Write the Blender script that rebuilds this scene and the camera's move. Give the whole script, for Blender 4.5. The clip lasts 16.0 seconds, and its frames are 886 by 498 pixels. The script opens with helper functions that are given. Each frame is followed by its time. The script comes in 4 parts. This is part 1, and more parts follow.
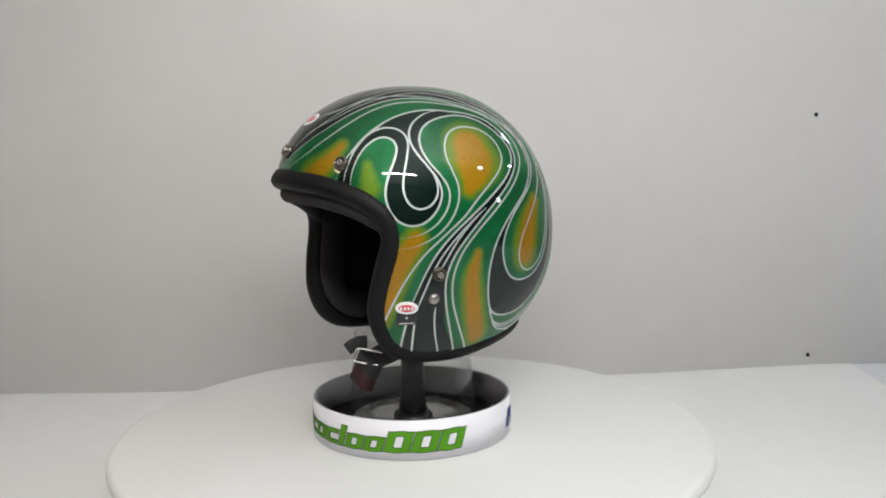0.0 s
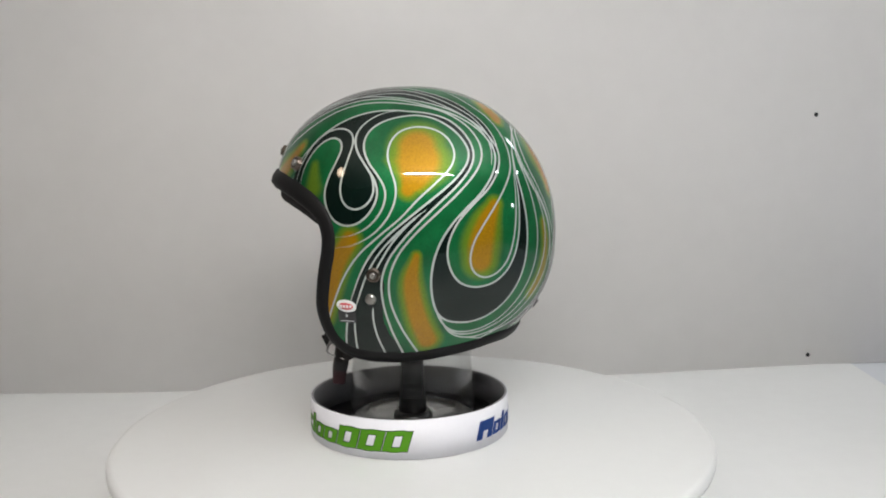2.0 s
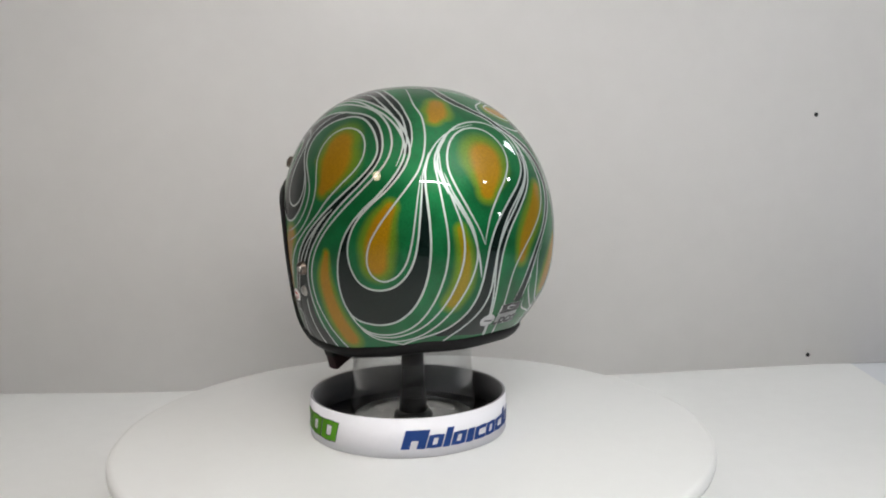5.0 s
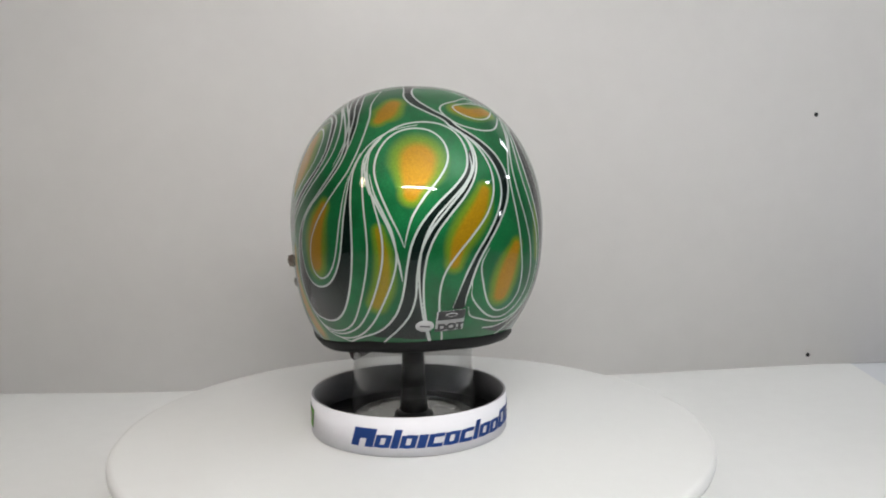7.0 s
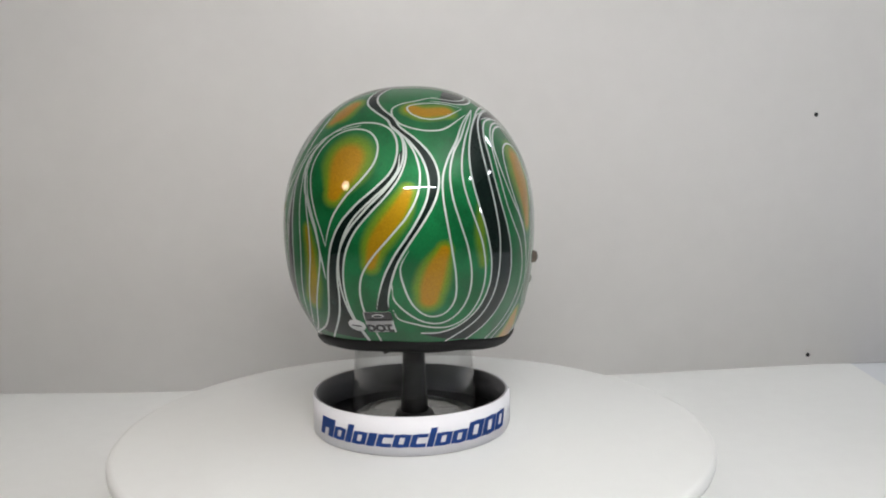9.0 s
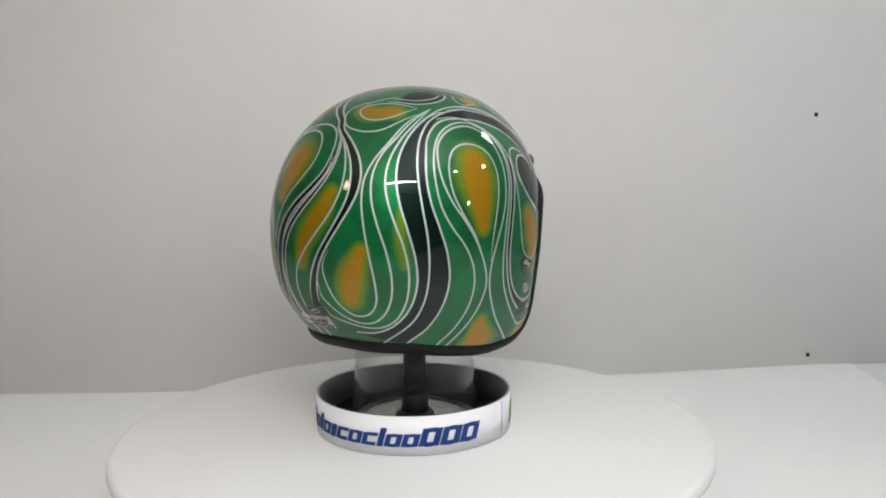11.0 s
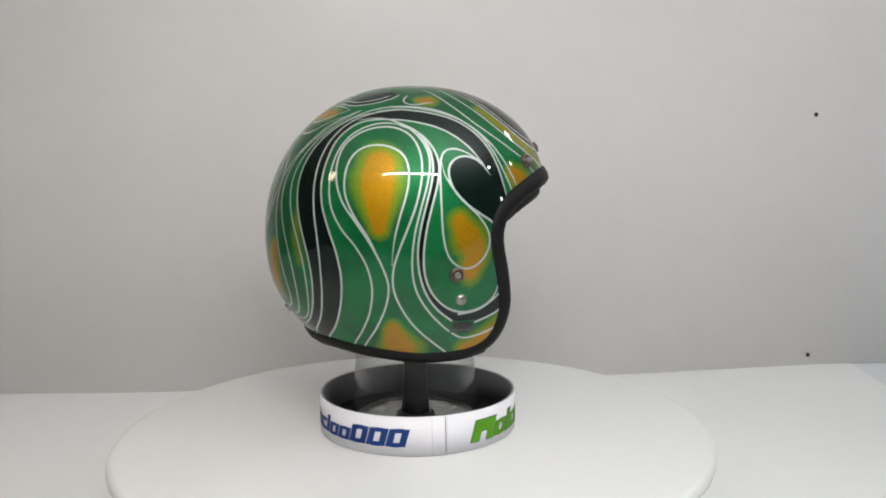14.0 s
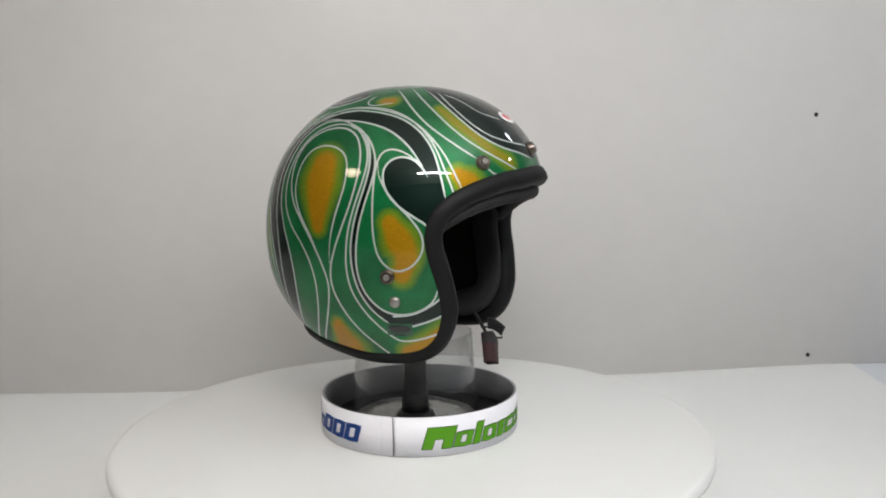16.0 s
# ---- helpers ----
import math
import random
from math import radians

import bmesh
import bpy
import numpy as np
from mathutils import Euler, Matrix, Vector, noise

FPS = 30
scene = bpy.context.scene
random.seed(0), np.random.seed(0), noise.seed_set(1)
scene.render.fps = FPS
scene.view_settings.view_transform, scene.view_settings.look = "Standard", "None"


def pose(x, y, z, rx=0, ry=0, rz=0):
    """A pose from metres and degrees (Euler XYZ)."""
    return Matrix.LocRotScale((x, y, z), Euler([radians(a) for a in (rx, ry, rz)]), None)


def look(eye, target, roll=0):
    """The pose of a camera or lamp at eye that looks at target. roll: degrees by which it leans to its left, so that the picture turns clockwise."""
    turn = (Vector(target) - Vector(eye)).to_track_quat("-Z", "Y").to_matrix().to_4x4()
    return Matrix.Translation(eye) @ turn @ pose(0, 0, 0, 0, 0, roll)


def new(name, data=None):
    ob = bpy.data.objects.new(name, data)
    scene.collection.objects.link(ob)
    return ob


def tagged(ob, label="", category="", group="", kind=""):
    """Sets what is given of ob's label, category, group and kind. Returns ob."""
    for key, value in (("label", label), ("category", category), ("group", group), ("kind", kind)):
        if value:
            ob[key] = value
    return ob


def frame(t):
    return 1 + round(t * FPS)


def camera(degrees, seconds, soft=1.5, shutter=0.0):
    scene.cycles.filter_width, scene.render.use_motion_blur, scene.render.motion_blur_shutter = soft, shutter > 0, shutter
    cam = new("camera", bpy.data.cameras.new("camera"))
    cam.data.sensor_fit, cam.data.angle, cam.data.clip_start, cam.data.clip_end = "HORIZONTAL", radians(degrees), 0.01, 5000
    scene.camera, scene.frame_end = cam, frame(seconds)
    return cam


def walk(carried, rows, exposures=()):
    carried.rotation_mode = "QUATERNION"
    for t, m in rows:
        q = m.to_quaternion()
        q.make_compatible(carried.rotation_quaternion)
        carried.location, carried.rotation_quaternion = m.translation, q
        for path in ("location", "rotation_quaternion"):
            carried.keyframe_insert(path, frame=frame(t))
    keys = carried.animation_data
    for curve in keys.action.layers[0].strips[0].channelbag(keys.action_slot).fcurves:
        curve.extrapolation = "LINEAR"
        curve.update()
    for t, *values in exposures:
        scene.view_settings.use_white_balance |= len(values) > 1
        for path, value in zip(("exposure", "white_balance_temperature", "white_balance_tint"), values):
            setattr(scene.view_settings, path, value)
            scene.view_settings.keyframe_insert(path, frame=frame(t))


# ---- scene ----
cam = camera(55.18, 16.0, soft=1.9)
EYE = (0.0, -0.87, 0.3389)
walk(cam, [(0.0, pose(*EYE, 83.243, 0.686, -2.211)), (16.0, pose(*EYE, 83.243, 0.686, -2.211))],
     exposures=[(0.0, 0.24), (16.0, 0.24)])

# ---- world and lamps ----
world = bpy.data.worlds.new("world")
scene.world = world
world.use_nodes = True
world.node_tree.nodes["Background"].inputs[0].default_value = (0.9, 0.95, 1.0, 1)
world.node_tree.nodes["Background"].inputs[1].default_value = 0.02


def area_lamp(name, m, sx, sy, watts, colour, shape="RECTANGLE", spread=180.0):
    data = bpy.data.lights.new(name, "AREA")
    data.shape, data.size, data.size_y, data.energy, data.color = shape, sx, sy, watts, colour
    data.spread = radians(spread)
    ob = new(name, data)
    ob.matrix_world = m
    return tagged(ob, kind="structure")


area_lamp("tube_lamp", look((0.105, -0.93, 0.865), (0.10, 0.16, 0.0)), 0.51, 0.009, 2.2, (1.0, 0.975, 0.95), spread=95)
area_lamp("bulb_lamp", look((-0.645, -0.50, 0.735), (-0.25, 0.0, 0.0)), 0.06, 0.06, 0.11, (1.0, 0.84, 0.66), "DISK")
area_lamp("bulb_reflector", look((-0.657, -0.509, 0.743), (-0.25, 0.0, 0.0)), 0.115, 0.115, 0.24, (1.0, 0.76, 0.54), "DISK", 110)
# unseen fill lamps, added to brighten the scene off the pale hall ceiling
for px, py, w, colour in ((-1.9, -1.9, 20, (1.0, 0.94, 0.89)), (0.6, -0.9, 9.5, (0.95, 0.98, 1.0)), (2.0, -1.9, 80, (0.94, 0.97, 1.0)), (0.3, -4.4, 45, (1.0, 0.98, 0.96)), (0.3, 1.9, 11, (1.0, 0.98, 0.96))):
    area_lamp("fill_uplight", pose(px, py, 1.55, 180), 0.9, 0.5, w, colour)
# ceiling panels further off in the hall; the left one is added fill
for px, py, pz, sx, sy, turn, w in ((2.8, 1.5, 2.08, 0.26, 1.6, -62, 26), (4.6, 0.3, 2.45, 0.3, 0.3, 0, 20), (3.3, -1.5, 2.40, 0.2, 0.2, 0, 10), (-3.4, 1.8, 2.08, 0.9, 0.3, 0, 20)):
    area_lamp("ceiling_lamp", pose(px, py, pz, 0, 0, turn), sx, sy, w, (1.0, 0.96, 0.92) if px < 0 else (0.90, 0.95, 1.0))
area_lamp("wall_lamp", look((5.95, -2.1, 1.32), (0.0, 0.0, 0.3)), 0.25, 0.25, 8, (0.92, 0.96, 1.0))


# ---- materials ----
def material(name, colour, rough=0.5, metal=0.0, coat=0.0, grain=0.0, scale=200.0, bump=0.0, spec=0.5):
    """A plain surface with a little grain at two scales."""
    m = bpy.data.materials.new(name)
    m.use_nodes = True
    nt = m.node_tree
    b = nt.nodes["Principled BSDF"]
    b.inputs["Base Color"].default_value = (*colour, 1)
    b.inputs["Roughness"].default_value = rough
    b.inputs["Metallic"].default_value = metal
    b.inputs["Coat Weight"].default_value = coat
    b.inputs["Coat Roughness"].default_value = 0.03
    b.inputs["Specular IOR Level"].default_value = spec
    if grain or bump:
        tc = nt.nodes.new("ShaderNodeTexCoord")
        fine, broad = nt.nodes.new("ShaderNodeTexNoise"), nt.nodes.new("ShaderNodeTexNoise")
        fine.inputs["Scale"].default_value, broad.inputs["Scale"].default_value = scale, scale * 0.04
        fine.inputs["Detail"].default_value = broad.inputs["Detail"].default_value = 3
        mixed = nt.nodes.new("ShaderNodeMath")
        mixed.operation = "ADD"
        for k, n in enumerate((fine, broad)):
            nt.links.new(tc.outputs["Object"], n.inputs["Vector"])
            nt.links.new(n.outputs["Fac"], mixed.inputs[k])
        if grain:
            ramp = nt.nodes.new("ShaderNodeMapRange")
            ramp.inputs["From Min"].default_value, ramp.inputs["From Max"].default_value = 0.6, 1.4
            ramp.inputs["To Min"].default_value, ramp.inputs["To Max"].default_value = 1 - grain, 1 + grain
            hsv = nt.nodes.new("ShaderNodeHueSaturation")
            hsv.inputs["Color"].default_value = (*colour, 1)
            nt.links.new(mixed.outputs[0], ramp.inputs["Value"])
            nt.links.new(ramp.outputs[0], hsv.inputs["Value"])
            nt.links.new(hsv.outputs[0], b.inputs["Base Color"])
        if bump:
            bp = nt.nodes.new("ShaderNodeBump")
            bp.inputs["Strength"].default_value, bp.inputs["Distance"].default_value = bump, 0.001
            nt.links.new(mixed.outputs[0], bp.inputs["Height"])
            nt.links.new(bp.outputs[0], b.inputs["Normal"])
    return m


wall_white = material("wall_white", (0.83, 0.812, 0.80), 0.36, grain=0.02, scale=25, bump=0.02, spec=0.22)
table_white = material("table_white", (0.799, 0.805, 0.799), 0.32, grain=0.02, scale=40, bump=0.02)
board_white = material("board_white", (0.69, 0.71, 0.75), 0.35, grain=0.02, scale=40, bump=0.02)
disc_white = material("disc_white", (0.69, 0.695, 0.69), 0.38, grain=0.015, scale=60, bump=0.02)
hall_grey = material("hall_grey", (0.19, 0.185, 0.18), 0.8, grain=0.1, scale=8)
hall_ceiling = material("hall_ceiling", (0.80, 0.79, 0.77), 0.9, grain=0.03, scale=8)
hall_floor = material("hall_floor", (0.17, 0.165, 0.16), 0.6, grain=0.15, scale=8)
screw_black = material("screw_black", (0.02, 0.02, 0.022), 0.45, metal=0.3, grain=0.2, scale=900)
trim_rubber = material("trim_rubber", (0.0065, 0.0065, 0.007), 0.55, grain=0.12, scale=400, bump=0.15, spec=0.16)
liner_cloth = material("liner_cloth", (0.020, 0.019, 0.020), 0.85, grain=0.25, scale=700, bump=0.6, spec=0.25)
foam_black = material("foam_black", (0.006, 0.006, 0.006), 0.9, grain=0.2, scale=500, spec=0.2)
web_black = material("web_black", (0.012, 0.012, 0.013), 0.75, grain=0.3, scale=1500, bump=0.8)
tab_red = material("tab_red", (0.028, 0.005, 0.008), 0.7, grain=0.3, scale=1500, bump=0.6)
chrome = material("chrome", (0.75, 0.74, 0.72), 0.16, metal=1.0, grain=0.05, scale=800)
snap_dark = material("snap_dark", (0.16, 0.13, 0.11), 0.28, metal=1.0, grain=0.2, scale=1200)
snap_pale = material("snap_pale", (0.30, 0.29, 0.27), 0.30, metal=0.9, grain=0.1, scale=1200)
pole_black = material("pole_black", (0.008, 0.008, 0.008), 0.28, grain=0.15, scale=300)
tray_black = material("tray_black", (0.014, 0.014, 0.015), 0.30, grain=0.2, scale=150, bump=0.05)
tray_grey = material("tray_grey", (0.20, 0.20, 0.21), 0.38, grain=0.08, scale=200)
paper_white = material("paper_white", (0.72, 0.72, 0.76), 0.55, grain=0.02, scale=300, bump=0.03)
# dark grey for the flap's painted shadow and the seal's small print
shade_and_print = material("shade_and_print", (0.05, 0.05, 0.055), 0.7, grain=0.05, scale=300)
cup_grey = material("cup_grey", (0.15, 0.15, 0.145), 0.12, coat=1.0, grain=0.3, scale=60)
ink_green = material("ink_green", (0.15, 0.50, 0.016), 0.5, grain=0.06, scale=700)
ink_blue = material("ink_blue", (0.016, 0.075, 0.33), 0.5, grain=0.10, scale=700)
ink_outline = material("ink_outline", (0.035, 0.06, 0.03), 0.55, grain=0.05, scale=700)
label_white = material("label_white", (0.72, 0.73, 0.72), 0.3, coat=1.0, grain=0.03, scale=900)
label_black = material("label_black", (0.006, 0.007, 0.008), 0.4, coat=0.3, grain=0.1, scale=900)
label_red = material("label_red", (0.55, 0.03, 0.04), 0.3, coat=1.0, grain=0.05, scale=900)
label_silver = material("label_silver", (0.43, 0.44, 0.44), 0.35, coat=1.0, grain=0.06, scale=900)
badge_green = material("badge_green", (0.006, 0.055, 0.020), 0.35, coat=0.4, grain=0.1, scale=900)


def clear_plastic():
    m = bpy.data.materials.new("clear_plastic")
    m.use_nodes = True
    nt = m.node_tree
    nt.nodes.remove(nt.nodes["Principled BSDF"])
    see, shine, edge, fres, mixed = (nt.nodes.new("ShaderNode" + n) for n in ("BsdfTransparent", "BsdfGlossy", "LayerWeight", "MapRange", "MixShader"))
    edge.inputs["Blend"].default_value = 0.25
    fres.inputs["From Min"].default_value, fres.inputs["From Max"].default_value = 0.15, 1.0
    fres.inputs["To Min"].default_value, fres.inputs["To Max"].default_value = 0.03, 0.60
    nt.links.new(edge.outputs["Facing"], fres.inputs["Value"])
    see.inputs["Color"].default_value = (0.975, 0.98, 0.98, 1)
    shine.inputs["Roughness"].default_value = 0.025
    wave, relief, tc = (nt.nodes.new("ShaderNode" + n) for n in ("TexNoise", "Bump", "TexCoord"))
    wave.inputs["Scale"].default_value, wave.inputs["Detail"].default_value = 55, 2
    relief.inputs["Strength"].default_value, relief.inputs["Distance"].default_value = 0.5, 0.002
    nt.links.new(tc.outputs["Object"], wave.inputs["Vector"])
    nt.links.new(wave.outputs["Fac"], relief.inputs["Height"])
    nt.links.new(relief.outputs[0], shine.inputs["Normal"])
    nt.links.new(fres.outputs[0], mixed.inputs[0])
    nt.links.new(see.outputs[0], mixed.inputs[1])
    nt.links.new(shine.outputs[0], mixed.inputs[2])
    nt.links.new(mixed.outputs[0], nt.nodes["Material Output"].inputs["Surface"])
    return m


clear = clear_plastic()


def helmet_paint():
    """Candy green over fine flake, gold fades, near-black bands and silver pinstripes, all under clear coat."""
    m = bpy.data.materials.new("helmet_paint")
    m.use_nodes = True
    nt = m.node_tree
    N, L = nt.nodes.new, nt.links.new
    b = nt.nodes["Principled BSDF"]

    def attribute(name):
        a = N("ShaderNodeAttribute")
        a.attribute_name = name
        return a.outputs["Fac"]

    def ranged(src, lo, hi, to_lo=0.0, to_hi=1.0):
        r = N("ShaderNodeMapRange")
        r.interpolation_type = "SMOOTHSTEP"
        for k, v in zip(("From Min", "From Max", "To Min", "To Max"), (lo, hi, to_lo, to_hi)):
            r.inputs[k].default_value = v
        L(src, r.inputs["Value"])
        return r.outputs[0]

    def mix(fac, a, c):
        x = N("ShaderNodeMix")
        x.data_type = "RGBA"
        L(fac, x.inputs[0])
        for sock, v in ((x.inputs[6], a), (x.inputs[7], c)):
            if isinstance(v, tuple):
                sock.default_value = (*v, 1)
            else:
                L(v, sock)
        return x.outputs[2]

    tc = N("ShaderNodeTexCoord")
    flake, cloud = N("ShaderNodeTexNoise"), N("ShaderNodeTexNoise")
    flake.inputs["Scale"].default_value, cloud.inputs["Scale"].default_value = 950, 28
    for n in (flake, cloud):
        n.inputs["Detail"].default_value = 4
        L(tc.outputs["Object"], n.inputs["Vector"])
    gold, dark, line = attribute("gold"), attribute("dark"), attribute("line")
    green = mix(ranged(cloud.outputs["Fac"], 0.35, 0.65), (0.0040, 0.090, 0.026), (0.0060, 0.132, 0.039))
    lime = mix(ranged(gold, 0.0, 0.60), green, (0.115, 0.20, 0.012))
    fade = mix(ranged(gold, 0.52, 1.0), lime, (0.33, 0.172, 0.003))
    body = mix(ranged(dark, 0.35, 0.65), fade, (0.0012, 0.0085, 0.0060))
    hsv = N("ShaderNodeHueSaturation")
    L(ranged(flake.outputs["Fac"], 0.28, 0.72, 0.82, 1.18), hsv.inputs["Value"])
    L(body, hsv.inputs["Color"])
    painted = mix(ranged(line, -0.00012, 0.00028, 1.0, 0.0), hsv.outputs[0], (0.44, 0.48, 0.46))
    L(painted, b.inputs["Base Color"])
    b.inputs["Metallic"].default_value = 0.62
    b.inputs["Specular IOR Level"].default_value = 0.08
    b.inputs["Roughness"].default_value = 0.54
    b.inputs["Coat Weight"].default_value = 0.75
    b.inputs["Coat Roughness"].default_value = 0.015
    b.inputs["Coat IOR"].default_value = 1.5
    return m


paint = helmet_paint()


# ---- mesh helpers ----
def part(name, bm, mat, parent=None, label="", smooth=True, m=None):
    """One mesh object from a bmesh, under a thing or a part, or at top level."""
    me = bpy.data.meshes.new(name)
    bmesh.ops.recalc_face_normals(bm, faces=bm.faces)
    bm.to_mesh(me)
    bm.free()
    me.materials.append(mat)
    if smooth:
        me.shade_smooth()
    ob = new(name, me)
    ob.parent = parent
    if m is not None:
        ob.matrix_local = m
    return tagged(ob, label)


def lathe(profile, steps=96, closed=True, span=(0.0, 360.0)):
    """A profile of (radius, z) turned round z; a closed profile makes a solid ring."""
    bm = bmesh.new()
    full = abs(span[1] - span[0] - 360) < 1e-6
    n = steps if full else steps + 1
    rings = []
    for i in range(n):
        a = radians(span[0] + (span[1] - span[0]) * i / steps)
        rings.append([bm.verts.new((r * math.cos(a), r * math.sin(a), z)) for r, z in profile])
    k = len(profile)
    for i in range(n if full else n - 1):
        r0, r1 = rings[i], rings[(i + 1) % n]
        for j in range(k if closed else k - 1):
            bm.faces.new((r0[j], r1[j], r1[(j + 1) % k], r0[(j + 1) % k]))
    if not full and closed:
        bm.faces.new(rings[0])
        bm.faces.new(rings[-1][::-1])
    bmesh.ops.remove_doubles(bm, verts=bm.verts, dist=1e-6)
    return bm


def box(x0, x1, y0, y1, z0, z1, bevel=0.0):
    bm = bmesh.new()
    bmesh.ops.create_cube(bm, size=1.0)
    for v in bm.verts:
        v.co = ((x0 + x1) / 2 + v.co.x * (x1 - x0), (y0 + y1) / 2 + v.co.y * (y1 - y0), (z0 + z1) / 2 + v.co.z * (z1 - z0))
    if bevel:
        bmesh.ops.bevel(bm, geom=bm.edges, offset=bevel, segments=2, affect="EDGES")
    return bm


def spline(points, n, closed=False):
    """A smooth curve (Catmull-Rom) through control points, n samples a span."""
    p = np.array(points, float)
    if closed:
        p = np.vstack((p[-1], p, p[0], p[1]))
    else:
        p = np.vstack((2 * p[0] - p[1], p, 2 * p[-1] - p[-2]))
    u = np.linspace(0, 1, n, endpoint=False)[:, None]
    out = []
    for i in range(1, len(p) - 2):
        a, b, c, d = p[i - 1:i + 3]
        out.append(0.5 * (2 * b + (c - a) * u + (2 * a - 5 * b + 4 * c - d) * u ** 2 + (3 * b - a - 3 * c + d) * u ** 3))
    if not closed:
        out.append(p[-2][None])
    return np.vstack(out)


def sweep(path, section, closed=False, ups=None):
    """A section of (side, up) swept along a path; ups: the way that is up at each point."""
    bm = bmesh.new()
    path = [Vector(p) for p in path]
    n, rings = len(path), []
    for i, p in enumerate(path):
        a = path[(i - 1) % n] if closed or i else p
        b = path[(i + 1) % n] if closed or i < n - 1 else p
        t = (b - a).normalized()
        up = Vector(ups[i]) if ups is not None else Vector((0, 0, 1))
        side = t.cross(up).normalized()
        up = side.cross(t).normalized()
        rings.append([bm.verts.new(p + side * s + up * u) for s, u in section])
    k = len(section)
    for i in range(n if closed else n - 1):
        r0, r1 = rings[i], rings[(i + 1) % n]
        for j in range(k):
            bm.faces.new((r0[j], r0[(j + 1) % k], r1[(j + 1) % k], r1[j]))
    if not closed:
        bm.faces.new(rings[0][::-1])
        bm.faces.new(rings[-1])
    return bm


def oval(w, h, n=12):
    return [(w * math.cos(2 * math.pi * i / n), h * math.sin(2 * math.pi * i / n)) for i in range(n)]


# ---- setting ----
# back panel, slightly bowed in plan
PANEL = spline([(-1.5, 0.535), (-0.68, 0.504), (-0.49, 0.4945), (-0.363, 0.4955), (0.0, 0.512), (0.352, 0.538), (0.510, 0.5548), (0.668, 0.5725), (0.780, 0.579), (1.1, 0.585), (1.5, 0.59)], 8)


def upright_panel(name, plan, z0, z1, thick, mat, label):
    bm = bmesh.new()
    f0 = [bm.verts.new((x, y, z0)) for x, y in plan]
    f1 = [bm.verts.new((x, y, z1)) for x, y in plan]
    b0 = [bm.verts.new((x, y + thick, z0)) for x, y in plan]
    b1 = [bm.verts.new((x, y + thick, z1)) for x, y in plan]
    n = len(plan)
    for i in range(n - 1):
        bm.faces.new((f0[i], f0[i + 1], f1[i + 1], f1[i]))
        bm.faces.new((b1[i], b1[i + 1], b0[i + 1], b0[i]))
        bm.faces.new((f1[i], f1[i + 1], b1[i + 1], b1[i]))
        bm.faces.new((b0[i], b0[i + 1], f0[i + 1], f0[i]))
    bm.faces.new((f0[0], f1[0], b1[0], b0[0]))
    bm.faces.new((b0[-1], b1[-1], f1[-1], f0[-1]))
    return tagged(part(name, bm, mat), label, "wall", kind="structure")


def slab(name, outline, z0, z1, mat, label, category):
    bm = bmesh.new()
    lo = [bm.verts.new((x, y, z0)) for x, y in outline]
    hi = [bm.verts.new((x, y, z1)) for x, y in outline]
    bm.faces.new(hi)
    bm.faces.new(lo[::-1])
    for i in range(len(outline)):
        j = (i + 1) % len(outline)
        bm.faces.new((lo[i], lo[j], hi[j], hi[i]))
    return tagged(part(name, bm, mat, smooth=False), label, category, kind="structure")


back = upright_panel("wall_back", PANEL, -0.05, 1.15, 0.018, wall_white, "white satin back panel, slightly bowed, fixed with black screws")
slab("table_top", [(-1.5, -1.30), (0.556, -1.30), (0.7618, 0.435), (0.787, 0.65), (-1.5, 0.65)], -0.08, -0.05, table_white,
     "white satin table board under the turntable", "table")
slab("side_board", [(0.5585, -1.30), (1.5, -1.30), (1.5, 0.65), (0.7895, 0.65), (0.7643, 0.435)], -0.08, -0.0515, board_white,
     "cooler white side board butted against the table", "table")
hall = tagged(part("floor", box(-5.0, 6.0, -6.0, 4.0, -0.86, -0.76), hall_floor, smooth=False), "dark hall floor", "floor", kind="structure")
tagged(part("ceiling", box(-5.0, 6.0, -6.0, 4.0, 3.20, 3.3), hall_ceiling, smooth=False), "plain pale hall ceiling", "ceiling", kind="structure")
for nm, args in (("wall_north", (-5.1, 6.1, 4.0, 4.1)), ("wall_south", (-5.1, 6.1, -6.1, -6.0)),
                 ("wall_west", (-5.1, -5.0, -6.0, 4.0)), ("wall_east", (6.0, 6.1, -6.0, 4.0))):
    tagged(part(nm, box(*args, -0.76, 3.20), hall_grey, smooth=False), "plain grey hall wall", "wall", kind="structure")
tagged(part("table_base", box(-1.45, 1.45, -1.25, 0.62, -0.76, -0.084), hall_grey, smooth=False), "closed grey base under the table", "table", kind="structure")


def panel_screw(x, y, z, turn):
    root = new("wall_screw")
    root.matrix_world = pose(x, y, z, 90, 0, turn)
    tagged(root, "small black screw in the white back panel", "screw", "screws in the back panel")
    part("screw_head", lathe([(0.0, 0.0), (0.0036, 0.0), (0.0036, 0.0009), (0.0026, 0.0019), (0.0, 0.0022)], 20, closed=False), screw_black, root)
    bm = box(-0.0017, 0.0017, -0.0003, 0.0003, 0.0019, 0.00235)
    part("slot", bm, pole_black, root, smooth=False)


panel_screw(0.6962, 0.5738, 0.3892, 5)
panel_screw(0.6980, 0.5740, -0.0316, 5)

# ---- what turns: everything shares the turntable's axis at x = y = 0, with +x to the helmet's front ----


def turning(name, label, category):
    root = new(name)
    return tagged(root, label, category)


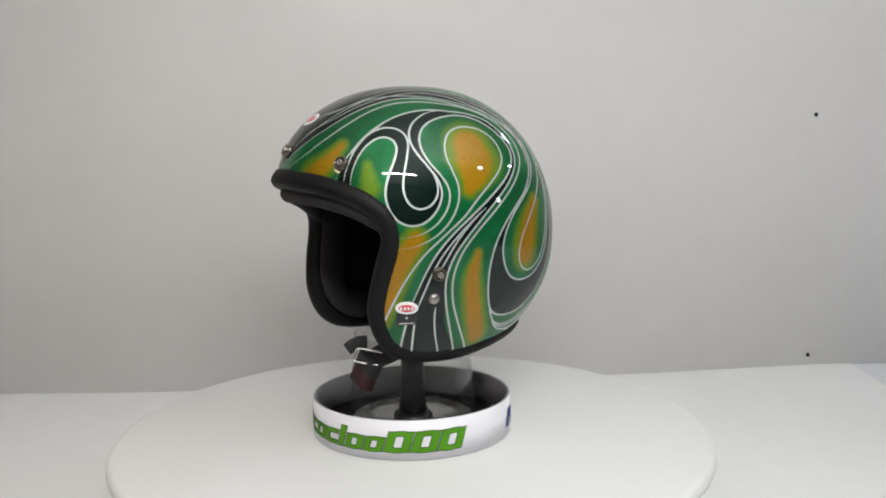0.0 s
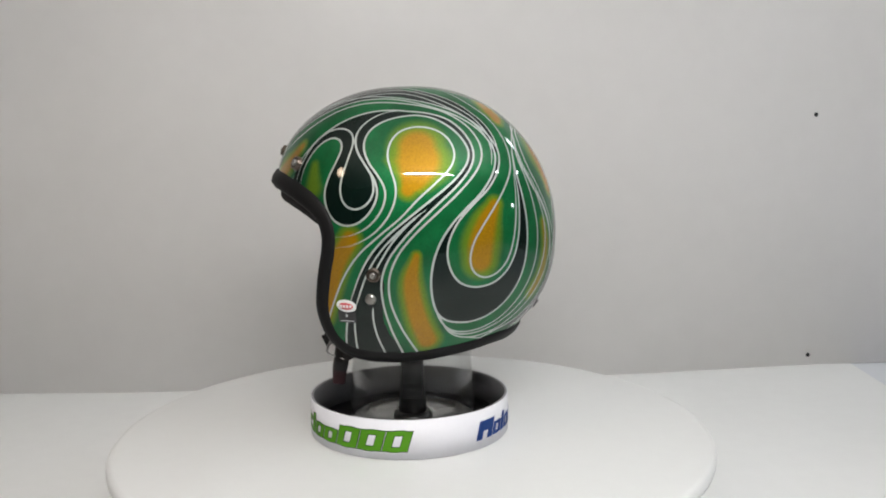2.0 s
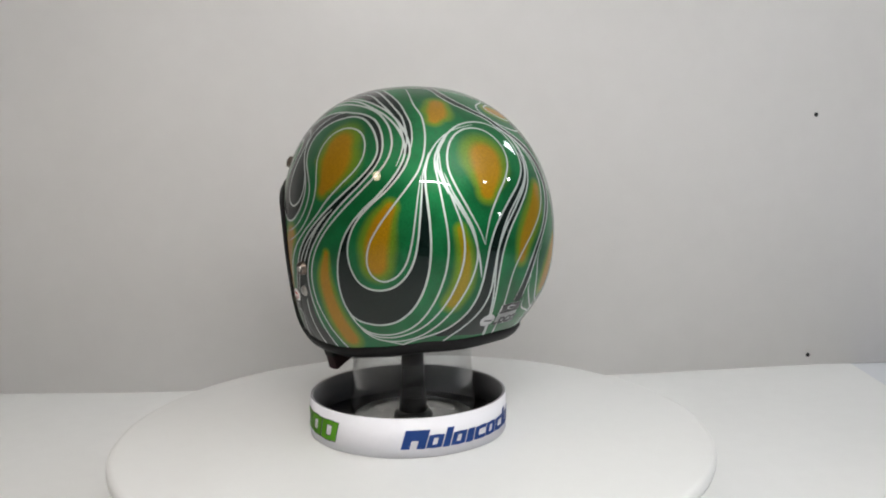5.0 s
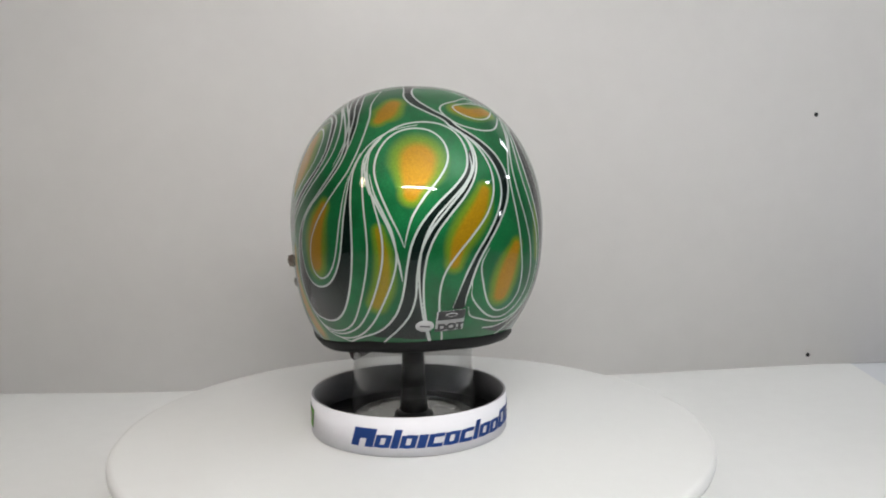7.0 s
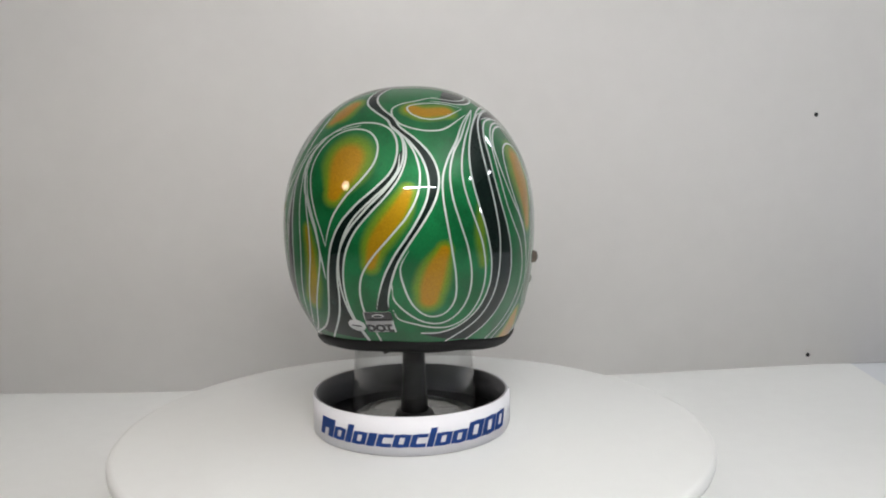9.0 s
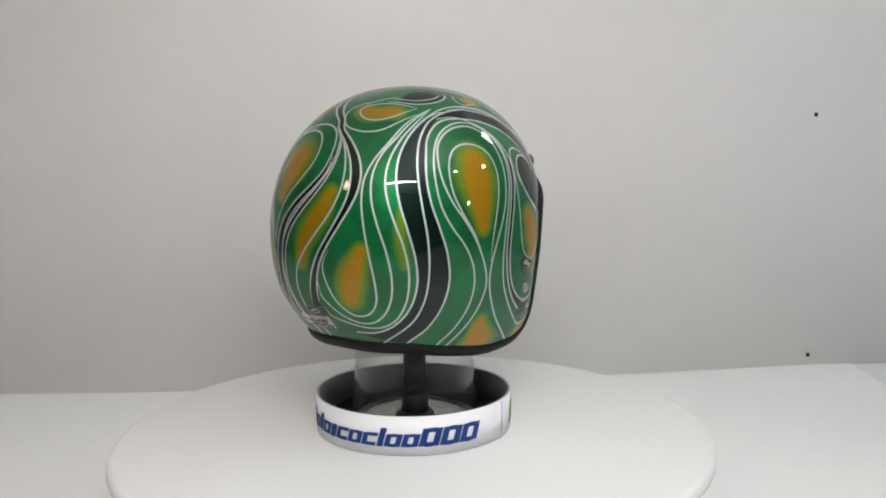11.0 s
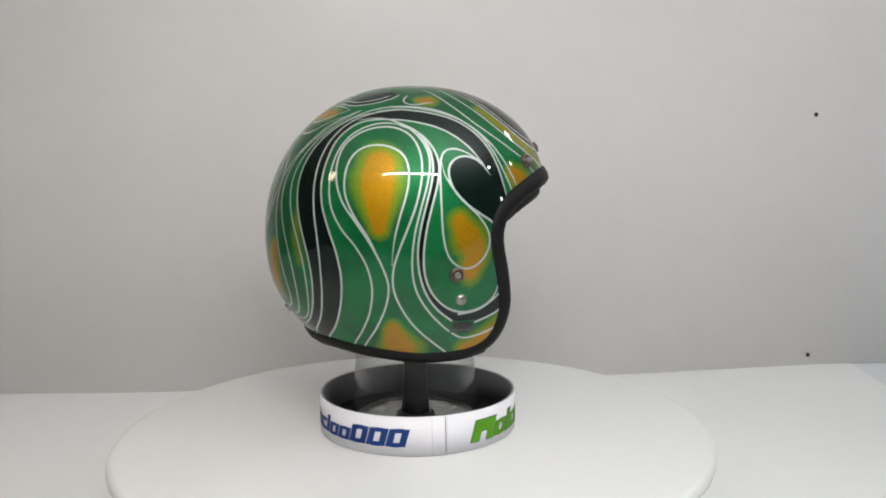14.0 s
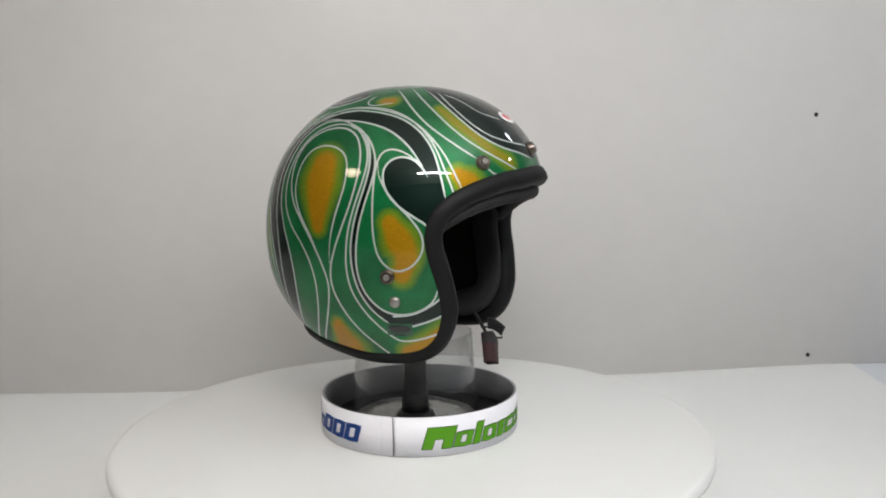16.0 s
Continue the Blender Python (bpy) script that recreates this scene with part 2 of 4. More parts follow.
turntable = turning("turntable", "white round display turntable with a rounded rim", "turntable")
part("disc", lathe([(0.0, 0.0500), (0.298, 0.0500), (0.3025, 0.0490), (0.3045, 0.0465), (0.3050, 0.043), (0.3045, 0.0395), (0.302, 0.038), (0.0, 0.038)], 160, closed=False), disc_white, turntable)
part("foot", lathe([(0.0, 0.038), (0.215, 0.038), (0.215, -0.042), (0.222, -0.0497), (0.0, -0.0497)], 96, closed=False), disc_white, turntable)

# shallow round base with a paper band
RING_X, RING_Y = 0.0044, 0.0043
base = turning("display_base", "black tray in a white paper band printed green and blue", "display stand")
CENTRE = Matrix.Translation((RING_X, RING_Y, 0))
part("tray_wall", lathe([(0.0990, 0.0502), (0.1016, 0.0502), (0.1016, 0.0878), (0.1010, 0.0884), (0.0996, 0.0884), (0.0990, 0.0878)], 128), tray_grey, base, m=CENTRE)
part("tray_floor", lathe([(0.0, 0.0580), (0.020, 0.0580), (0.0988, 0.0570), (0.0988, 0.0503), (0.0, 0.0503)], 96, closed=False), tray_black, base, "glossy black tray floor", m=CENTRE)
SEAM = -81.2
part("paper_band", lathe([(0.1019, 0.0506), (0.1024, 0.0506), (0.1024, 0.0888), (0.1019, 0.0888)], 180, span=(SEAM, SEAM + 359.0)), paper_white, base, "white paper band", m=CENTRE)
flap = lathe([(0.10242, 0.0508), (0.10246, 0.0508), (0.10246, 0.0886), (0.10242, 0.0886)], 12, span=(SEAM - 7.0, SEAM))
for v in flap.verts:
    # the loose end curls away from the band
    far = max(0.0, 1 + (math.degrees(math.atan2(v.co.y, v.co.x)) - SEAM) / 7.0)
    v.co.xy *= 1 + 0.017 * far ** 2
part("paper_flap", flap, paper_white, base, "overlapping end of the paper band", m=CENTRE)
# proud edge of the flap, coloured dark for the shadow along it
part("flap_edge_shade", lathe([(0.1026, 0.0530), (0.1044, 0.0530), (0.1044, 0.0880), (0.1026, 0.0880)], 2, span=(SEAM + 0.02, SEAM + 0.25)), shade_and_print, base, m=CENTRE)


def band_shape(name, cells, deg0, deg1, z0, height, lean, mat, parent, r, grow=0.0):
    """Slanted flat blocks on the band; cells are (x0, x1, y0, y1) in shares of the block."""
    bm = bmesh.new()
    width = (deg1 - deg0)
    for x0, x1, y0, y1 in cells:
        gx, gy = grow / (radians(width) * r), grow / height
        x0, x1, y0, y1 = x0 - gx, x1 + gx, y0 - gy, y1 + gy
        cols = []
        for i in range(6):
            u = x0 + (x1 - x0) * i / 5
            col = []
            for v in (y0, y1):
                a = radians(deg0 + width * u) + lean * v * height / r
                col.append(((r) * math.cos(a), (r) * math.sin(a), z0 + v * height))
            cols.append(col)
        vs = [[bm.verts.new(p) for p in col] for col in cols]
        for i in range(5):
            bm.faces.new((vs[i][0], vs[i + 1][0], vs[i + 1][1], vs[i][1]))
    bmesh.ops.solidify(bm, geom=bm.faces[:], thickness=0.00012)
    return part(name, bm, mat, parent, smooth=False, m=CENTRE)


# plain slanted blocks, solid or with a slot
SOLID = [(0.04, 0.96, 0, 1)]
SLOTTED = [(0.0, 0.32, 0.03, 0.97), (0.68, 1.0, 0.03, 0.97), (0.32, 0.68, 0, 0.22), (0.32, 0.68, 0.78, 1)]
NOTCHED = [(0.0, 0.34, 0, 1), (0.34, 0.66, 0.45, 1), (0.66, 1.0, 0, 1)]
OPEN_BLOCK = [(0.0, 0.34, 0.03, 0.97), (0.34, 1.0, 0, 0.24), (0.34, 1.0, 0.76, 1)]
ROW = ((NOTCHED, 1.55, 1), (SLOTTED, 1.0, 0), (SOLID, 0.5, 1), (SLOTTED, 1.0, 0), (SOLID, 0.6, 0), (OPEN_BLOCK, 1.0, 0), (SLOTTED, 1.05, 0),
       (OPEN_BLOCK, 1.0, 0), (SOLID, 0.42, 1), (SLOTTED, 1.05, 0), (SLOTTED, 1.05, 0), (SLOTTED, 1.3, 1), (SLOTTED, 1.3, 1), (SLOTTED, 1.3, 1))


def band_row(deg0, deg1, z_low, tall, mat, outlined):
    total = sum(w for _, w, _ in ROW) + 0.10 * (len(ROW) - 1)
    unit, at = (deg1 - deg0) / total, deg0
    for pieces, w, big in ROW:
        h = tall if big else tall * 0.70
        if outlined:
            band_shape("print_outline", pieces, at, at + unit * w, z_low, h, 0.30, ink_outline, base, 0.10265, 0.0007)
        band_shape("print_shape", pieces, at, at + unit * w, z_low, h, 0.30, mat, base, 0.10285, 0.0 if outlined else 0.0003)
        at += unit * (w + 0.10)


band_row(-66.0, 92.0, 0.0580, 0.0205, ink_green, True)
band_row(132.0, 257.3, 0.0594, 0.0178, ink_blue, False)

# black post that carries the helmet
POST = Matrix.Translation((0.0015, 0.0, 0))
post = turning("helmet_post", "black tapered plastic post with a round foot", "display stand")
part("foot", lathe([(0.0, 0.0584), (0.0205, 0.0584), (0.0205, 0.0615), (0.0185, 0.0640), (0.015, 0.0660), (0.0, 0.0660)], 48, closed=False), pole_black, post, m=POST)
part("shaft", lathe([(0.0, 0.0655), (0.0150, 0.0655), (0.0138, 0.080), (0.0120, 0.115), (0.0110, 0.160), (0.0105, 0.330), (0.0, 0.330)], 48, closed=False), pole_black, post, m=POST)
part("head_plate", lathe([(0.0, 0.326), (0.035, 0.326), (0.060, 0.332), (0.060, 0.336), (0.0, 0.345)], 48, closed=False), pole_black, post, m=POST)

# clear cup round the post
cup = turning("clear_cup", "clear plastic cup standing round the post in the tray", "cup")
part("cup_wall", lathe([(0.0660, 0.0585), (0.0668, 0.0600), (0.0655, 0.0760), (0.0625, 0.1150), (0.0600, 0.1500), (0.0585, 0.1500), (0.0610, 0.1150), (0.0640, 0.0760), (0.0648, 0.0610), (0.0640, 0.0585)], 96), clear, cup, m=POST)

part("cup_base", lathe([(0.0, 0.0600), (0.050, 0.0600), (0.0600, 0.0625), (0.0630, 0.0615), (0.0630, 0.0588), (0.0, 0.0588)], 96, closed=False), cup_grey, cup, "thick grey reflecting cup base", m=POST)

# ---- the helmet ----
helmet = turning("helmet", "glossy green and gold swirled open-face helmet with black trim", "helmet")
HC = Vector((0.0004, -0.0019, 0.2462))
HELMET = Matrix.Translation(HC)
TILT = radians(40.0)
POLE_B = np.array((-math.sin(TILT), 0.0, math.cos(TILT)))
POLE_F = np.array((math.cos(TILT), 0.0, math.sin(TILT)))
SIDE = np.array((0.0, 1.0, 0.0))


FRONT = np.array((math.cos(radians(32)), 0.0, math.sin(radians(32))))
CHEEK = np.array((math.cos(radians(18)) * math.cos(radians(47)), math.cos(radians(18)) * math.sin(radians(47)), -math.sin(radians(18))))


def shell_radius(d):
    """The shell's radius from its centre along unit directions d (front x, left y, up z)."""
    x, y, z = d[..., 0], d[..., 1], d[..., 2]
    a, c = np.where(x > 0, 0.1489, 0.1330), np.where(z > 0, 0.1718, 0.1319)
    e = np.where(z > 0, 2.24, 2.468)
    h = (np.abs(x / a) ** 2.3442 + np.abs(y / 0.1230) ** 2.3442) ** (e / 2.3442) + np.abs(z / c) ** e
    k = 1 - 0.0696 * x * z + 0.0653 * x * z * z - 0.0975 * z ** 3 + 0.0458 * z * y * y - 0.0254 * x * x * z - 0.1091 * x ** 3
    brow = np.exp((d @ FRONT - 1) / 0.09)
    nape = 1.35 * np.clip(-x, 0, 1) * np.exp(-((z + 0.67) / 0.30) ** 2)
    cheek = np.exp((np.stack((x, np.abs(y), z), -1) @ CHEEK - 1) / 0.07)
    return h ** (-1 / e) * k * (1 + 0.084 * brow - 0.066 * cheek - 0.052 * nape)


# the shell's edge: turn round the tilted pole against the angle from it, mirrored left and right
EDGE = [(0, 101.1), (12.8, 100.7), (21.2, 99.3), (29.6, 98.0), (38, 96.7), (46.5, 96.0), (54.8, 97.4), (61.5, 102.4), (65.7, 109.6), (68.7, 117.6), (72.4, 125.2), (77.6, 131.9), (85.1, 135.9), (93.3, 137.5), (101.6, 136.4), (109.1, 133.0), (115.8, 128.4), (122.1, 123.5), (127.8, 118.1), (133.2, 112.0), (138.8, 106.0), (144.6, 100.0), (151, 94.4), (159, 90.9), (168, 88.4), (175, 87.3), (180, 87.1)]
_e = spline(EDGE, 12)


def edge_angle(phi):
    return np.interp(np.abs((np.asarray(phi) + 180) % 360 - 180), _e[:, 0], _e[:, 1])


def polar_dir(phi, colat):
    p, c = np.radians(phi)[..., None], np.radians(colat)[..., None]
    return np.sin(c) * (np.cos(p) * POLE_F + np.sin(p) * SIDE) + np.cos(c) * POLE_B


def az_dir(az, el):
    a, e = np.radians(az), np.radians(el)
    return np.stack((np.cos(e) * np.cos(a), np.cos(e) * np.sin(a), np.sin(e)), -1)


def on_shell(az, el, lift=0.0):
    """The pose on the shell at azimuth and elevation: z outwards, y upwards."""
    d = az_dir(az, el)

    def at(dv):
        return Vector(dv * shell_radius(dv))
    e = 0.8
    u = at(az_dir(az, el + e)) - at(az_dir(az, el - e))
    s = at(az_dir(az + e, el)) - at(az_dir(az - e, el))
    n = s.cross(u).normalized()
    u = (u - n * u.dot(n)).normalized()
    s = u.cross(n)
    return HELMET @ Matrix.Translation(at(d) + n * lift) @ Matrix((s, u, n)).transposed().to_4x4()


def grid_mesh(name, co, wrap_rows, mat, parent, attributes=()):
    """A smooth sheet from a grid of places, closed along its second axis; its first row is one pole."""
    rows, cols = co.shape[:2]
    idx = np.arange(rows * cols).reshape(rows, cols)
    nxt = np.roll(idx, -1, axis=1)
    quads = np.stack((idx[:-1], idx[1:], nxt[1:], nxt[:-1]), -1).reshape(-1, 4)
    me = bpy.data.meshes.new(name)
    me.vertices.add(rows * cols)
    me.vertices.foreach_set("co", co.astype(np.float32).ravel())
    me.loops.add(quads.size)
    me.loops.foreach_set("vertex_index", quads.astype(np.int32).ravel())
    me.polygons.add(len(quads))
    me.polygons.foreach_set("loop_start", np.arange(0, quads.size, 4, dtype=np.int32))
    me.update(calc_edges=True)
    for key, values in attributes:
        me.attributes.new(key, "FLOAT", "POINT").data.foreach_set("value", values.astype(np.float32).ravel())
    me.materials.append(mat)
    me.shade_smooth()
    ob = new(name, me)
    ob.parent, ob.matrix_local = parent, HELMET
    return ob


# -- the painted pattern: smooth lines through (azimuth, elevation) in degrees on the shell --
STRIPES = [
    (2.0, [10.0, 42.0, 23.0, 49.5, 33.0, 56.6, 43.5, 62.1, 58.8, 67.2, 80.9, 69.8, 96.9, 68.0, 113.3, 61.6, 124.8, 54.0, 130.0, 48.1, 132.4, 41.8, 131.9, 36.8, 129.7, 31.7]),
    (2.0, [8.0, 47.0, 21.0, 54.0, 32.1, 61.1, 44.1, 66.6, 59.8, 71.3, 83.3, 73.4, 94.7, 72.0, 114.6, 65.1, 125.2, 57.7, 130.8, 52.0, 133.3, 46.2, 134.1, 41.0, 133.3, 36.0]),
    (1.8, [20.0, 60.0, 34.0, 67.0, 54.2, 74.4, 85.5, 76.5, 107.0, 71.5, 121.6, 65.0, 129.1, 59.1, 133.3, 53.0, 135.9, 47.6, 136.3, 40.8, 135.0, 35.4]),
    (2.3, [60.9, 2.1, 68.5, 3.3, 76.5, 7.2, 82.8, 13.2, 86.6, 20.1, 87.3, 26.5, 85.2, 32.6, 83.2, 38.1, 84.0, 43.6, 88.5, 48.1, 96.8, 49.9, 105.9, 48.4, 111.8, 44.7, 114.0, 40.0, 113.4, 35.6, 109.9, 31.3, 103.4, 26.6, 95.9, 20.9, 89.2, 14.5, 80.6, 7.6, 71.2, -0.7, 63.9, -10.2, 58.1, -19.9, 52.9, -28.7, 49.7, -34.1]),
    (2.5, [61.0, 6.4, 68.6, 7.4, 75.6, 10.9, 80.5, 16.2, 82.8, 21.7, 82.3, 26.4, 79.2, 30.8, 74.9, 35.2, 71.7, 39.8, 70.8, 44.4, 73.0, 48.9, 79.2, 52.7, 88.9, 55.0, 99.1, 55.2, 109.3, 52.4, 116.8, 46.8, 120.3, 40.9, 120.5, 36.7, 117.9, 32.5, 112.3, 27.8, 103.8, 22.2, 93.6, 15.2, 83.7, 7.4, 76.8, -0.1, 71.7, -8.4, 67.5, -17.2, 65.6, -21.1]),
    (2.5, [63.3, -28.2, 61.6, -33.3, 60.0, -38.6, 58.2, -44.4]),
    (2.5, [35.0, 26.3, 37.2, 32.2, 41.8, 39.5, 48.6, 46.8, 58.8, 53.3, 72.8, 57.4, 85.6, 58.2, 92.8, 57.6, 104.0, 56.1, 115.2, 52.1, 120.9, 46.3, 123.0, 40.5, 122.5, 35.8, 119.6, 31.3, 113.8, 26.1, 106.2, 20.4, 98.1, 13.7, 90.2, 5.8, 84.1, -2.3, 80.8, -11.1, 80.8, -20.5, 83.2, -31.0, 87.7, -42.6, 89.9, -48.3]),
    (2.2, [100.4, 17.8, 92.5, 12.3, 84.7, 5.4, 79.0, -1.3, 74.8, -8.2, 71.2, -15.9, 68.3, -22.4]),
    (2.5, [66.9, -28.2, 66.0, -34.1, 65.2, -40.3, 64.4, -46.3]),
    (2.2, [97.8, 16.2, 91.2, 10.7, 85.2, 3.9, 80.9, -2.7, 78.5, -6.7]),
    (2.3, [76.2, -22.6, 75.8, -27.9, 76.6, -34.7, 78.8, -42.4, 80.5, -48.2]),
    (2.5, [6.9, 29.7, 17.8, 35.5, 26.5, 41.9, 34.3, 48.2, 42.6, 54.3, 52.9, 59.1, 67.0, 62.0, 84.9, 62.5, 101.7, 60.2, 115.3, 55.6, 123.7, 49.2, 126.9, 43.1, 127.1, 37.9, 124.9, 33.2, 120.2, 28.4, 113.1, 22.7, 104.3, 15.9, 95.2, 8.0, 88.0, -0.7, 84.1, -10.3, 84.1, -20.3, 87.9, -30.9, 94.9, -42.5, 98.2, -47.9]),
    (2.6, [41.6, 24.8, 42.0, 30.1, 43.7, 35.6, 47.2, 40.6, 52.4, 43.5, 57.6, 43.0, 60.0, 39.9, 59.2, 35.2, 57.1, 29.4, 56.0, 24.3, 56.5, 19.9, 58.5, 15.7, 61.8, 12.5, 66.0, 11.2, 70.8, 12.0, 75.2, 15.2, 78.3, 19.7, 79.4, 24.4, 77.8, 29.1, 73.6, 34.0, 68.9, 38.8, 66.1, 43.4, 66.2, 48.1, 70.0, 52.8, 78.0, 56.7, 88.1, 58.1]),
    (2.4, [38.8, 25.5, 39.3, 30.6, 41.6, 37.7, 45.7, 43.7, 51.6, 47.1, 58.2, 47.7, 63.2, 45.8, 65.2, 42.0, 64.6, 36.4, 63.4, 30.3, 63.1, 25.1, 64.4, 20.9, 67.1, 18.3, 70.9, 17.7, 74.9, 19.6, 77.4, 23.3, 77.5, 27.7, 75.1, 32.6, 71.0, 36.5]),
    (2.6, [4.0, 33.2, 12.7, 38.4, 23.4, 45.7, 32.9, 52.9, 43.0, 58.6, 58.0, 63.4, 82.7, 64.8, 107.6, 59.5, 121.6, 53.3, 129.7, 46.3, 133.1, 39.6, 132.7, 34.3, 128.9, 28.2, 122.6, 22.0, 115.9, 16.8, 110.1, 11.2, 105.5, 4.3, 102.7, -3.6, 101.7, -11.8, 102.5, -19.5, 104.9, -25.7, 109.0, -29.0, 115.0, -30.2, 122.1, -29.8, 129.1, -27.1, 135.0, -21.7, 139.0, -14.7, 141.4, -6.6, 142.3, 2.1, 142.1, 10.9, 141.4, 18.9, 141.0, 25.1, 141.5, 30.7, 144.9, 37.4, 153.0, 43.4, 167.6, 47.0]),
    (2.4, [4.0, 36.6, 12.1, 42.3, 20.1, 49.4, 28.7, 56.8, 38.5, 61.9, 64.8, 66.3, 108.8, 61.2, 125.9, 52.8, 132.3, 46.0, 135.2, 39.3, 134.8, 34.5, 131.9, 29.4, 126.2, 23.5, 118.8, 18.0, 112.9, 12.3, 109.4, 6.0, 108.3, -0.1, 109.5, -6.3, 112.5, -11.2, 116.9, -13.7, 122.3, -14.1, 128.2, -12.3, 133.1, -8.0, 136.2, -2.1, 137.8, 5.0, 138.7, 13.4, 139.5, 21.5, 140.3, 28.7, 143.0, 35.8]),
    (2.2, [128.1, 75.4, 134.7, 66.1, 138.0, 57.9, 141.6, 51.4, 142.3, 44.0, 141.4, 37.1, 139.7, 32.0, 137.5, 28.0, 132.9, 22.5, 127.6, 16.4, 122.9, 10.5, 119.1, 4.3, 117.6, -1.8, 118.5, -6.7, 121.5, -9.6, 125.5, -10.1, 130.0, -7.7, 133.5, -2.8, 135.6, 4.3, 137.0, 13.1, 138.1, 20.6, 139.4, 27.6]),
    (2.2, [103.2, -22.3, 106.4, -29.0, 111.9, -33.7, 120.0, -35.1, 129.3, -33.1, 137.3, -27.7, 143.2, -18.5, 147.0, -7.7, 148.3, 0.6, 148.1, 8.2, 146.8, 17.6, 145.5, 27.2, 145.3, 35.1]),
    (2.2, [105.0, -26.0, 108.7, -31.5, 115.1, -35.7, 123.4, -36.2, 132.4, -33.7, 140.8, -28.2, 147.5, -19.1, 151.9, -8.9, 153.9, 0.1, 153.4, 8.9, 150.5, 18.5, 147.3, 28.2, 147.2, 36.9]),
    (2.2, [107.2, -29.7, 111.8, -35.0, 118.6, -37.8, 128.5, -37.7, 138.7, -34.0, 146.9, -26.8, 153.3, -16.7, 157.4, -7.1, 158.7, 0.3, 157.3, 8.4, 153.9, 15.5, 150.6, 21.5, 148.2, 28.0]),
    (2.0, [118.4, -37.8, 124.3, -38.5, 131.7, -39.4]),
    (2.0, [6.0, 49.5, 18.8, 53.8, 28.0, 58.0, 37.9, 63.5]),
    (2.4, [161.5, 3.3, 159.6, 8.2, 156.0, 15.2, 152.3, 22.7, 150.1, 28.9, 150.4, 34.8, 153.3, 40.2, 158.7, 43.9, 165.9, 45.4, 173.3, 44.2, 177.9, 40.2, 179.0, 35.3, 177.6, 30.7, 173.8, 25.6, 168.6, 19.9, 164.5, 13.8, 162.5, 8.1, 161.5, 3.3]),
    (2.5, [145.5, 25.6, 144.8, 31.4, 146.2, 35.9, 150.3, 41.1, 157.8, 46.0, 167.7, 48.3, 177.2, 47.8, -176.3, 44.7, -173.3, 39.7, -173.1, 33.8, -175.2, 28.4, 179.8, 23.3, 172.9, 17.4, 167.2, 10.9, 163.9, 4.1, 162.3, -3.1, 161.2, -10.0, 159.7, -16.3, 156.6, -23.0, 149.8, -30.1, 137.9, -35.7, 131.4, -38.7]),
    (2.4, [149.0, 20.8, 146.2, 29.0, 147.0, 35.9, 151.5, 41.7]),
    (2.4, [160.6, -8.4, 159.4, -1.2, 156.9, 8.0, 152.6, 16.2, 148.6, 23.1, 146.6, 29.0]),
    (2.4, [-176.3, 45.8, -171.4, 41.4, -170.3, 35.0, -172.0, 28.7, -176.7, 22.5, 176.6, 15.9, 170.7, 9.0, 167.1, 1.8, 165.6, -6.2, 165.0, -14.4, 162.6, -22.0, 157.6, -29.1, 152.4, -34.3, 147.7, -39.0]),
    (2.2, [-171.8, 34.9, -172.5, 29.1, -176.0, 24.2, 178.3, 19.0, 172.1, 12.7, 168.2, 5.6, 166.5, -2.4, 166.4, -10.8, 167.2, -18.9, 168.6, -26.8, 170.4, -34.1, 171.9, -40.0]),
    (2.4, [-172.1, 43.5, -169.5, 38.0, -169.7, 31.8, -172.2, 25.8, -176.5, 20.2, 178.0, 14.5, 172.6, 8.0, 169.3, 0.9, 167.9, -7.3, 167.9, -15.8, 168.9, -23.8, 171.1, -34.1, 172.4, -40.0]),
    (2.3, [-176.1, 46.7, -170.2, 41.6, -166.1, 35.7, -164.3, 29.6, -164.4, 24.1, -165.9, 19.0, -169.4, 13.0, -174.8, 6.8, 179.3, 0.2, 175.2, -5.9, 173.6, -12.8, 174.0, -21.4, 175.8, -29.2, 176.8, -34.4, 177.9, -40.3]),
    (2.5, [142.7, 82.6, 157.1, 70.2, 159.2, 63.4, 164.6, 58.1, 172.7, 53.9, -179.3, 49.7, -176.0, 45.8, -170.3, 41.9, -165.9, 37.5, -162.8, 32.6, -161.3, 27.2, -161.4, 21.8, -163.0, 16.9, -166.0, 11.5, -169.5, 6.2, -173.2, 0.9, -176.7, -5.6, -179.1, -12.1, 178.9, -19.4]),
    (2.5, [178.6, 78.7, 166.5, 72.6, 165.6, 65.9, 169.5, 60.5, 176.4, 55.5, -175.9, 50.5, -172.2, 46.0, -164.5, 40.1, -159.5, 34.3, -157.4, 28.4, -157.7, 22.8, -160.0, 17.0, -164.2, 10.4, -168.9, 3.7, -172.5, -2.3, -174.7, -8.4, -176.2, -14.6, -176.5, -19.3]),
    (2.2, [-146.3, 63.4, -162.7, 60.6, -174.1, 58.5, -178.3, 55.5, -176.9, 51.5, -172.5, 47.7, -165.8, 45.2, -158.0, 44.1, -149.9, 45.6, -135.4, 52.3]),
    (2.0, [-134.6, 55.8, -146.5, 58.2, -160.7, 58.4, -168.0, 57.3, -169.3, 55.3, -166.7, 52.4, -161.3, 50.0, -154.6, 49.5, -146.4, 51.5, -134.6, 55.8]),
    (2.3, [-126.2, 56.2, -140.6, 47.9, -147.4, 40.1, -152.9, 33.0, -155.8, 26.3, -156.2, 19.2, -155.2, 11.0, -153.6, 1.5, -152.0, -8.2, -152.0, -16.2, -155.4, -21.4, -161.5, -22.3, -167.1, -17.7, -170.3, -10.4, -171.4, -3.5, -168.4, 2.4]),
